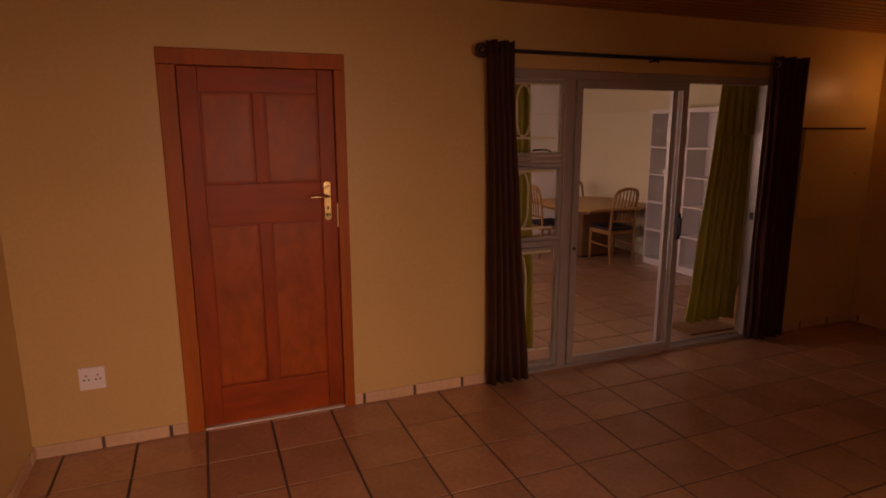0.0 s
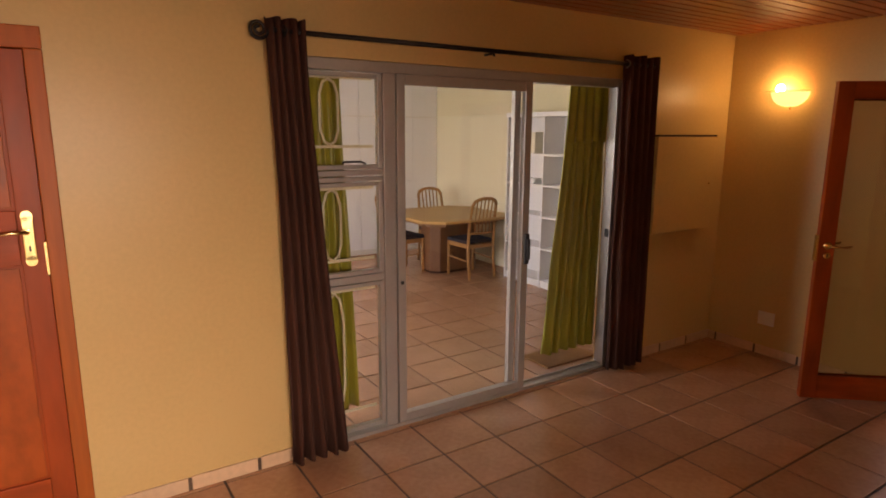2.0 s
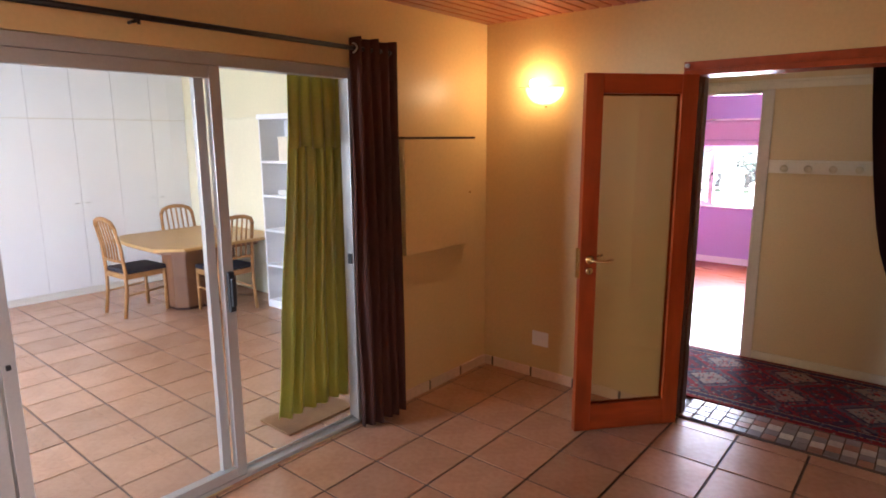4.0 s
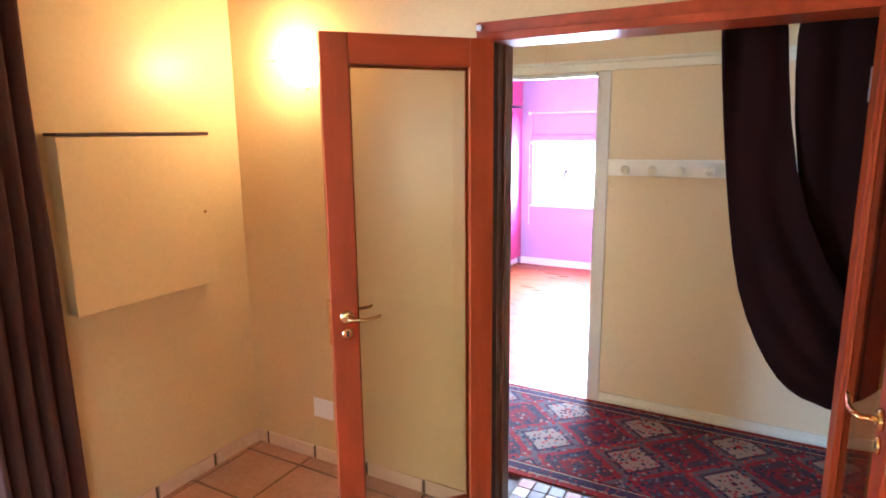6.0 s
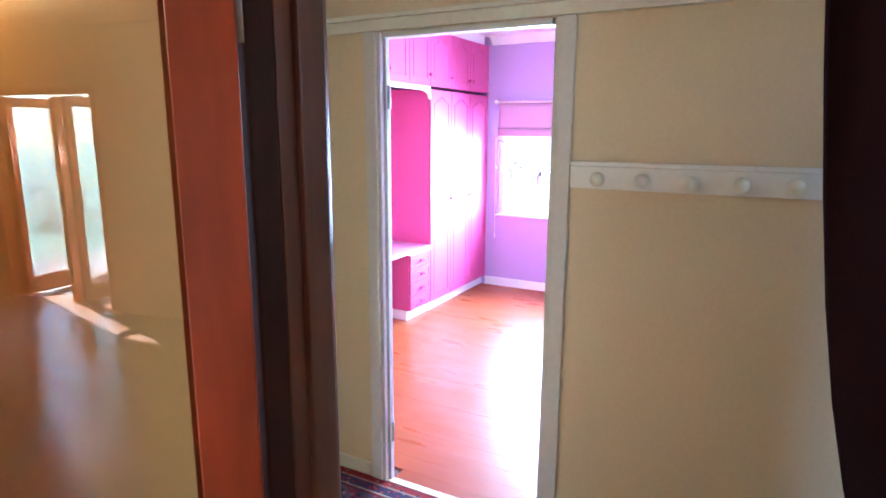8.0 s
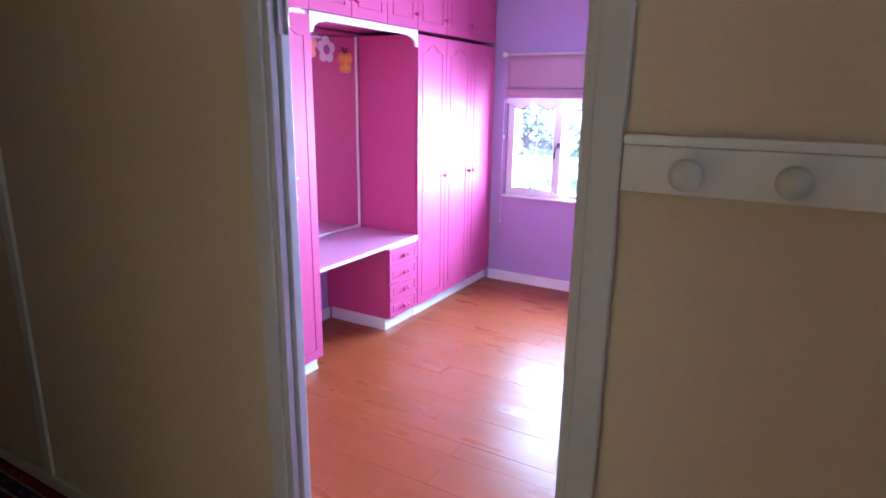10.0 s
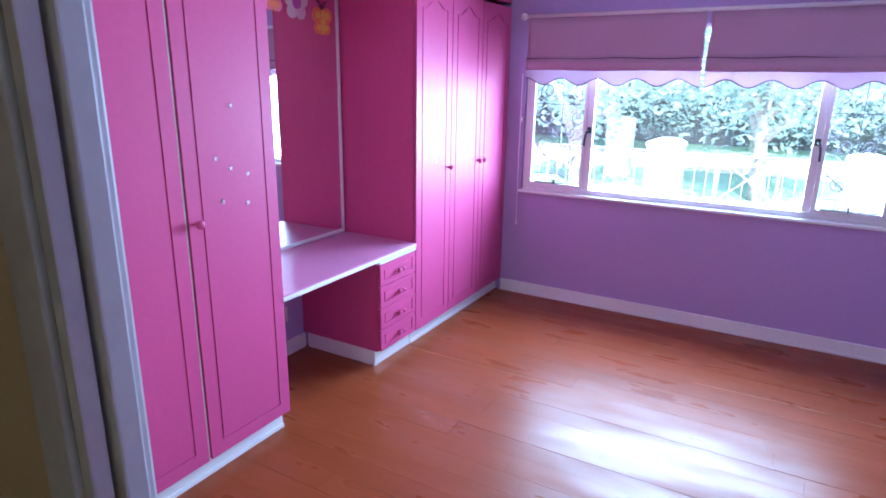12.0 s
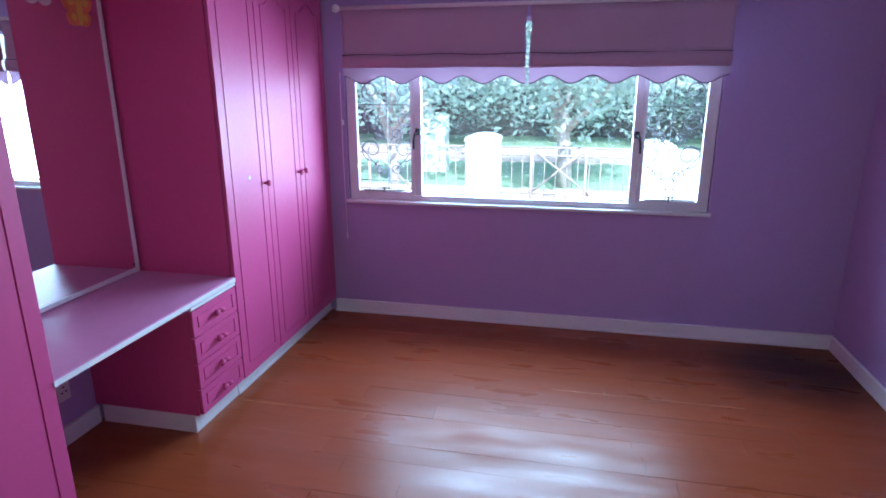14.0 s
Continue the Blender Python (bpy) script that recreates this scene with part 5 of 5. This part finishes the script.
def slab(outline, z0, z1, bevel=0.004):
    bm = bmesh.new()
    a = [bm.verts.new((x, y, z0)) for x, y in outline]
    b = [bm.verts.new((x, y, z1)) for x, y in outline]
    bm.faces.new(a[::-1])
    bm.faces.new(b)
    for k in range(len(a)):
        q = (k + 1) % len(a)
        bm.faces.new((a[k], a[q], b[q], b[k]))
    bmesh.ops.bevel(bm, geom=bm.edges[:], offset=bevel, segments=2, affect="EDGES")
    return bm


part("tabletop", slab(oct_, 0.705, 0.735, 0.006), TABLE_WOOD, table)
part("apron", slab([(x * 0.84, y * 0.84) for x, y in oct_], 0.655, 0.7045), PEDESTAL, table)
part("pedestal", slab([(-0.29, -0.07), (-0.20, -0.16), (0.32, -0.16), (0.41, -0.07), (0.41, 0.15), (0.32, 0.24), (-0.20, 0.24), (-0.29, 0.15)], 0.03, 0.6545, 0.006), PEDESTAL, table)
part("foot", slab([(-0.275, -0.065), (-0.19, -0.15), (0.31, -0.15), (0.395, -0.065), (0.395, 0.14), (0.31, 0.225), (-0.19, 0.225), (-0.275, 0.14)], 0.001, 0.0295, 0.004), DARK_WOOD, table, "dark set-back foot")


def dining_chair():
    c = thing("dining_chair", pose(0, 0, 0), "wooden slat-back dining chair with navy seat", "chair", "chairs round the table")
    for x in (-0.19, 0.19):
        part("front_leg", tube([(x, 0.20, 0.0), (x, 0.195, 0.43)], lambda u: 0.017 + 0.004 * u, 8), CHAIR_WOOD, c)
        part("back_post", tube([(x, -0.235, 0.0), (x, -0.20, 0.25), (x, -0.195, 0.45), (x * 0.97, -0.215, 0.70), (x * 0.93, -0.255, 0.90)], 0.018, 8), CHAIR_WOOD, c)
        part("side_stretcher", tube([(x, -0.205, 0.22), (x, 0.197, 0.24)], 0.010, 8), CHAIR_WOOD, c)
    part("front_rail", box(-0.172, 0.185, 0.38, 0.172, 0.208, 0.43, 0.003), CHAIR_WOOD, c)
    part("back_rail", box(-0.172, -0.205, 0.38, 0.172, -0.185, 0.43, 0.003), CHAIR_WOOD, c)
    for x in (-0.19, 0.19):
        part("side_rail", box(x - 0.010, -0.178, 0.38, x + 0.010, 0.18, 0.43, 0.003), CHAIR_WOOD, c)
    part("seat", box(-0.205, -0.19, 0.4305, 0.205, 0.222, 0.475, 0.014), NAVY, c, "navy cloth seat pad")
    part("crest_rail", tube([(-0.178, -0.255, 0.895), (-0.15, -0.268, 0.945), (-0.08, -0.278, 0.972), (0, -0.281, 0.98), (0.08, -0.278, 0.972), (0.15, -0.268, 0.945), (0.178, -0.255, 0.895)], 0.021, 8), CHAIR_WOOD, c)
    part("lower_back_rail", tube([(-0.185, -0.205, 0.56), (0, -0.215, 0.555), (0.185, -0.205, 0.56)], 0.014, 8), CHAIR_WOOD, c)
    for k in range(5):
        x = -0.11 + 0.055 * k
        part("back_slat", tube([(x, -0.213, 0.56), (x, -0.222, 0.70), (x * 1.02, -0.272, 0.96)], 0.0095, 6), CHAIR_WOOD, c)
    return c


chair = dining_chair()
chair.matrix_world = pose(4.735, 3.62, 0.0, 0, 0, -86)
copy_thing(chair, pose(5.345, 2.96, 0.0, 0, 0, 2))
copy_thing(chair, pose(5.44, 3.84, 0.0, 0, 0, 178))
mat = thing("door_mat", pose(4.36, 0.34, 0.0), "small brown mat behind the sliding door", "mat")
part("mat_body", box(-0.27, -0.14, 0.0005, 0.24, 0.16, 0.014, 0.004), material("brown_coir", (0.30, 0.145, 0.055), 0.95, 0.15, 200, 6, 0.6), mat)

# ---- garden beyond the bedroom window ----
LIME = material("white_limewash", (0.80, 0.79, 0.75), 0.85, 0.04, 20, 1.0, 0.1)
for x, y, w, top in ((15.2, 0.058, 0.43, 0.86), (15.2, -2.14, 0.40, 0.80), (15.2, -2.52, 0.34, 0.685), (19.0, 1.58, 0.46, 0.92)):
    g = thing("gate_pillar", pose(x, y, -0.22), "white limewashed gate pillar with rounded cap", "pillar", "white gate pillars")
    h = top + 0.22
    part("shaft", box(-0.2, -w / 2, 0, 0.2, w / 2, h - 0.09, 0.02), LIME, g)
    cap = prism([(-w / 2 - 0.012, h - 0.0895), (w / 2 + 0.012, h - 0.0895), (w / 2, h - 0.045), (w * 0.3, h - 0.012), (0.0, h), (-w * 0.3, h - 0.012), (-w / 2, h - 0.045)], -0.21, 0.21)
    cap.transform(Matrix.Rotation(radians(90), 4, "Z"))
    part("cap", cap, LIME, g)
PALE_STEEL = material("pale_painted_steel", (0.40, 0.32, 0.29), 0.5, 0.05, 60, 3, 0.05)


def garden_gate(y0, y1, braces, label):
    gate = thing("garden_gate", pose(15.2, y0, -0.22), label, "gate", "garden gates")
    w = y1 - y0
    for z in (0.30, 0.80, 0.905):
        part("rail", tube([(0, 0.0, z), (0, w, z)], 0.013, 8), PALE_STEEL, gate)
    n = round(w / 0.14)
    for k in range(n + 1):
        part("bar", tube([(0, w * k / n, 0.05), (0, w * k / n, 0.90)], 0.006, 6), PALE_STEEL, gate)
    for a, b in braces:
        part("brace", tube([(-0.02, a, 0.31), (-0.02, b, 0.90)], 0.013, 6), PALE_STEEL, gate)
        part("post", tube([(-0.02, b, 0.02), (-0.02, b, 0.92)], 0.018, 8), PALE_STEEL, gate)
    return gate


garden_gate(-1.90, -0.18, ((0.56, 1.32), (1.32, 0.62)), "pale brown steel garden gate with crossed braces")
garden_gate(0.30, 1.80, ((0.75, 1.36),), "pale brown steel garden gate with a diagonal brace")
red_gravel_sheet = add_box(box(12.2, -12, -0.219, 17.2, 12, -0.205), 20.6, -12, -0.219, 23.6, 12, -0.205)
structure("red_path", red_gravel_sheet, material("red_gravel", (0.56, 0.45, 0.38), 0.9, 0.1, 80, 2, 0.4), "pale reddish gravel drive along the gate", "path")
PALING = material("weathered_paling", (0.16, 0.15, 0.15), 0.8, 0.1, 10, 2, 0.2, stretch=(5, 5, 0.6))
fence = thing("paling_fence", pose(27.0, 0.0, -0.22), "weathered wooden paling fence at the garden's end", "fence")
for z in (0.4, 1.3):
    part("rail", box(0.03, -13, z, 0.09, 13, z + 0.09), PALING, fence)
pal = part("pale", box(-0.012, -0.0985, 0, 0.012, 0.0985, 1.5, 0.004), PALING, fence)
pal.matrix_basis = pose(0, -12.9, 0)
for k in range(1, 130):
    o = pal.copy()
    scene.collection.objects.link(o)
    o.parent, o.matrix_basis = fence, pose(0.004 * (k % 3), -12.9 + 0.2 * k, 0.02 * math.sin(k * 2.3))
hut = thing("garden_house", pose(30.5, 5.5, -0.22), "white garden house with a dark pitched roof", "house")
part("wall", box(-1.5, -2.2, 0, 1.5, 2.2, 2.4), LIME, hut)
roof = prism([(-1.9, 2.4), (0.0, 3.5), (1.9, 2.4)], -2.5, 2.5)
part("roof", roof, PALING, hut)
wdw = part("window", box(-1.54, -0.9, 0.9, -1.501, 0.1, 1.8), BLACK, hut)

BARK = material("grey_bark", (0.46, 0.42, 0.38), 0.9, 0.15, 20, 3, 0.6)
LEAF = material("sunlit_leaves", (0.34, 0.44, 0.38), 0.5, 0.18, 6, 0.8, 0.1)
lb = LEAF.node_tree
t2, m2 = lb.nodes.new("ShaderNodeBsdfTranslucent"), lb.nodes.new("ShaderNodeMixShader")
t2.inputs[0].default_value = (0.58, 0.67, 0.60, 1)
m2.inputs[0].default_value = 0.5
lb.links.new(lb.nodes["Principled BSDF"].outputs[0], m2.inputs[1])
lb.links.new(t2.outputs[0], m2.inputs[2])
lb.links.new(m2.outputs[0], lb.nodes["Material Output"].inputs[0])


def leaves(bm_lists, centre, spread, count, size, rnd):
    vs, fs = bm_lists
    for _ in range(count):
        d = Vector((rnd.gauss(0, 1), rnd.gauss(0, 1), rnd.gauss(0, 0.75)))
        c = Vector(centre) + d * spread * 0.55
        a = Vector((rnd.uniform(-1, 1), rnd.uniform(-1, 1), rnd.uniform(-0.6, 0.6))).normalized()
        b = a.orthogonal().normalized()
        b = (Matrix.Rotation(rnd.uniform(0, 6.28), 3, a) @ b) * size * 0.42
        a = a * size * rnd.uniform(0.7, 1.3)
        k = len(vs)
        vs.extend([c - a, c + b, c + a, c - b])
        fs.append((k, k + 1, k + 2, k + 3))


def tree(m, height, spread, label, seed, count=90, size=0.16):
    rnd = random.Random(seed)
    t = thing("tree", m, label, "tree", "garden trees")
    fork = height * 0.3
    tr = tube([(0, 0, -0.05), (0.05, 0.02, fork * 0.5), (0.0, 0.06, fork), (0.06, 0.02, height * 0.55), (0, 0, height * 0.8)], lambda u: 0.15 * (1 - 0.8 * u) * height / 4.5 + 0.015, 10)
    tips = []
    for k in range(9):
        a = k * 2.4 + rnd.uniform(-0.3, 0.3)
        z0 = fork * rnd.uniform(0.8, 1.5)
        r = spread * rnd.uniform(0.5, 0.95)
        z1 = height * rnd.uniform(0.5, 0.95)
        p = [(0, 0.04, z0), (r * 0.4 * math.cos(a), r * 0.4 * math.sin(a), z0 + (z1 - z0) * 0.5), (r * math.cos(a), r * math.sin(a), z1)]
        add_tube(tr, p, lambda u: 0.06 * (1 - 0.8 * u) + 0.008, 7)
        tips += [p[1], p[2], tuple((Vector(p[1]) + Vector(p[2])) / 2)]
    part("trunk", tr, BARK, t)
    data = ([], [])
    for c in tips + [(0, 0, height * 0.85), (0.2 * spread, 0, height * 0.7)]:
        leaves(data, (c[0] + rnd.uniform(-0.3, 0.3), c[1] + rnd.uniform(-0.3, 0.3), c[2] + rnd.uniform(-0.1, 0.4)), spread * 0.5, count, size, rnd)
    me = bpy.data.meshes.new("crown")
    me.from_pydata([tuple(v) for v in data[0]], [], data[1])
    me.materials.append(LEAF)
    o = new("crown", me)
    o.parent = t
    return t


tree(pose(17.5, -0.99, -0.22), 3.7, 2.0, "small garden tree with a forked trunk", 1, 230, 0.075)
tree(pose(22.5, 2.6, -0.22), 5.5, 2.6, "leafy garden tree behind the gate", 2, 230, 0.11)
tree(pose(23.5, -4.5, -0.22), 5.8, 2.8, "leafy garden tree behind the gate", 3, 230, 0.11)
tree(pose(25.5, -0.6, -0.22), 6.5, 3.0, "tall leafy tree by the fence", 4, 260, 0.12)
tree(pose(24.5, 6.0, -0.22), 6.0, 3.0, "tall leafy tree by the fence", 5, 240, 0.12)
tree(pose(25.0, -9.0, -0.22), 6.2, 3.2, "tall leafy tree by the fence", 6, 240, 0.12)
tree(pose(17.2, 1.9, -0.22), 2.6, 1.2, "young tree with thin pale branches", 7, 30, 0.09)
tree(pose(-0.2, -11.5, -0.22), 5.2, 2.6, "leafy tree beyond the terrace", 8, 120, 0.18)
tree(pose(-3.5, -12.5, -0.22), 5.5, 2.8, "leafy tree beyond the terrace", 9, 120, 0.18)
hedge = ([], [])
rnd = random.Random(12)
for k in range(330):
    leaves(hedge, (rnd.uniform(24.6, 26.6), rnd.uniform(-15, 15), rnd.uniform(0.35, 3.0)), 0.8, 60, 0.085, rnd)
for k in range(40):
    leaves(hedge, (rnd.uniform(-7, 2.5), rnd.uniform(-9.6, -8.6), rnd.uniform(-0.1, 0.5)), 0.6, 24, 0.12, rnd)
for k in range(150):
    leaves(hedge, (rnd.uniform(20.5, 23.8), rnd.uniform(-9, 9), rnd.uniform(1.0, 3.6)), 0.75, 60, 0.065, rnd)
me = bpy.data.meshes.new("shrubbery")
me.from_pydata([tuple(v) for v in hedge[0]], [], hedge[1])
me.materials.append(LEAF)
tagged(new("shrubbery", me), "dense green shrubs round the garden", "shrubs", "", "stuff")

# ---- tiles and boards ----

def tile_mesh(w, h, seed):
    rnd = random.Random(seed)
    bm = box(-w / 2, -h / 2, -0.005, w / 2, h / 2, 0.0005)
    for v in bm.verts:
        if v.co.z > 0:
            v.co.x *= 1 - 0.0012 / w
            v.co.y *= 1 - 0.0012 / h
            v.co.z += rnd.uniform(-0.0006, 0.0006)
    me = bpy.data.meshes.new("floor_tile")
    bm.to_mesh(me)
    bm.free()
    me.materials.append(TILE)
    return me


P, JOINT = 0.362, 0.013
TILES = [tile_mesh(P - JOINT, P - JOINT, s) for s in range(6)]


def lay(parent, x0, x1, y0, y1, ox, oy, near, turn=0.0):
    rest = bmesh.new()
    rnd = random.Random(2)
    for i in range(math.floor((x0 - ox) / P) - 1, math.ceil((x1 - ox) / P) + 1):
        for j in range(math.floor((y0 - oy) / P) - 1, math.ceil((y1 - oy) / P) + 1):
            a0, a1 = max(x0, ox + i * P + JOINT / 2), min(x1, ox + (i + 1) * P - JOINT / 2)
            b0, b1 = max(y0, oy + j * P + JOINT / 2), min(y1, oy + (j + 1) * P - JOINT / 2)
            if a1 - a0 < 0.01 or b1 - b0 < 0.01:
                continue
            cx, cy = (a0 + a1) / 2, (b0 + b1) / 2
            whole = a1 - a0 > P - JOINT - 0.001 and b1 - b0 > P - JOINT - 0.001
            if near(cx, cy):
                o = new("tile", TILES[rnd.randrange(6)] if whole else tile_mesh(a1 - a0, b1 - b0, i * 7 + j))
                o.parent = parent
                o.location = (cx, cy, rnd.uniform(-0.0006, 0.0006))
                if whole:
                    o.rotation_euler = (rnd.uniform(-0.0012, 0.0012), rnd.uniform(-0.0012, 0.0012), rnd.choice((0, 1, 2, 3)) * math.pi / 2 + rnd.uniform(-0.004, 0.004))
            else:
                add_box(rest, a0, b0, -0.005, a1, b1, 0.0005)
    if rest.verts:
        o = part("far_tiles", rest, TILE, parent)
        o["kind"] = "stuff"


lay(floor, X_W, X_E, Y_S - 0.2, 0.0, 2.415, -0.395, lambda x, y: y > -2.6 and x < 6)
lay(dining_floor, 1.6, DX1, 0.0, DY1, 3.59, 0.80, lambda x, y: x > 2.4 and y < 3.4)

skirt = tagged(new("baseboard"), "terracotta tile skirting along the walls", "skirting", "", "structure")


def skirting(p0, p1, n, offset=0.0):
    a, b = Vector(p0), Vector(p1)
    length = (b - a).length
    d = (b - a).normalized()
    k = -offset
    rnd = random.Random(int(length * 100))
    while k < length:
        s, e = max(0, k + 0.006), min(length, k + 0.33)
        if e - s > 0.015:
            o = part("skirting_tile", box(0, -0.012, 0.001, e - s, -0.0005, 0.072 + rnd.uniform(-0.002, 0.002), 0.004), TILE_SKIRT, skirt)
            q = a + d * s
            o.matrix_basis = pose(q.x, q.y, 0, 0, 0, math.degrees(math.atan2(d.y, d.x)))
        k += 0.342
    o = part("grout_strip", box(0, -0.006, 0.0012, length, -0.0004, 0.066), GROUT, skirt)
    o.matrix_basis = pose(a.x, a.y, 0, 0, 0, math.degrees(math.atan2(d.y, d.x)))


skirting((X_W + 0.013, 0, 0), (0.145, 0, 0), 0, 0.02)
skirting((1.13, 0, 0), (S_L, 0, 0), 0, 0.28)
skirting((S_R, 0, 0), (X_E - 0.013, 0, 0), 0, 0.1)
skirting((X_E, 0, 0), (X_E, DOOR_B + 0.052, 0), 0, 0.26)
skirting((X_W, -3.4, 0), (X_W, 0, 0), 0, 0.1)

# floorboards run along the window wall
bw = 0.118
rnd = random.Random(31)
x = HX + 0.002
while x < BX1 - 0.02:
    w = min(bw, BX1 - 0.001 - x) - 0.0007
    lo = BY0 + 0.001 if x > BX0 - 0.02 else -1.498
    hi = BY1 - 0.001 if x > BX0 - 0.02 else -0.768
    cuts = sorted([lo, hi] + [c for c in (rnd.uniform(-2.2, -1.2), rnd.uniform(-0.7, 0.2)) if lo + 0.3 < c < hi - 0.3])
    for a, b in zip(cuts, cuts[1:]):
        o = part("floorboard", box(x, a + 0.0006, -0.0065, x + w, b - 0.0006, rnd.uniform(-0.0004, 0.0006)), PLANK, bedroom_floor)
    x += bw

# pale worn edges along three of the joints
WORN = material("pale_worn_wood", (0.50, 0.22, 0.10), 0.4, 0.15, 30, 5, 0.05)
for x, a, b in ((9.62, -0.27, 0.42), (10.045, -2.0, -1.08), (10.58, -0.98, 0.08)):
    part("worn_edge", box(x, a, 0.0001, x + 0.004, b, 0.0012), WORN, bedroom_floor, "pale worn board edge")
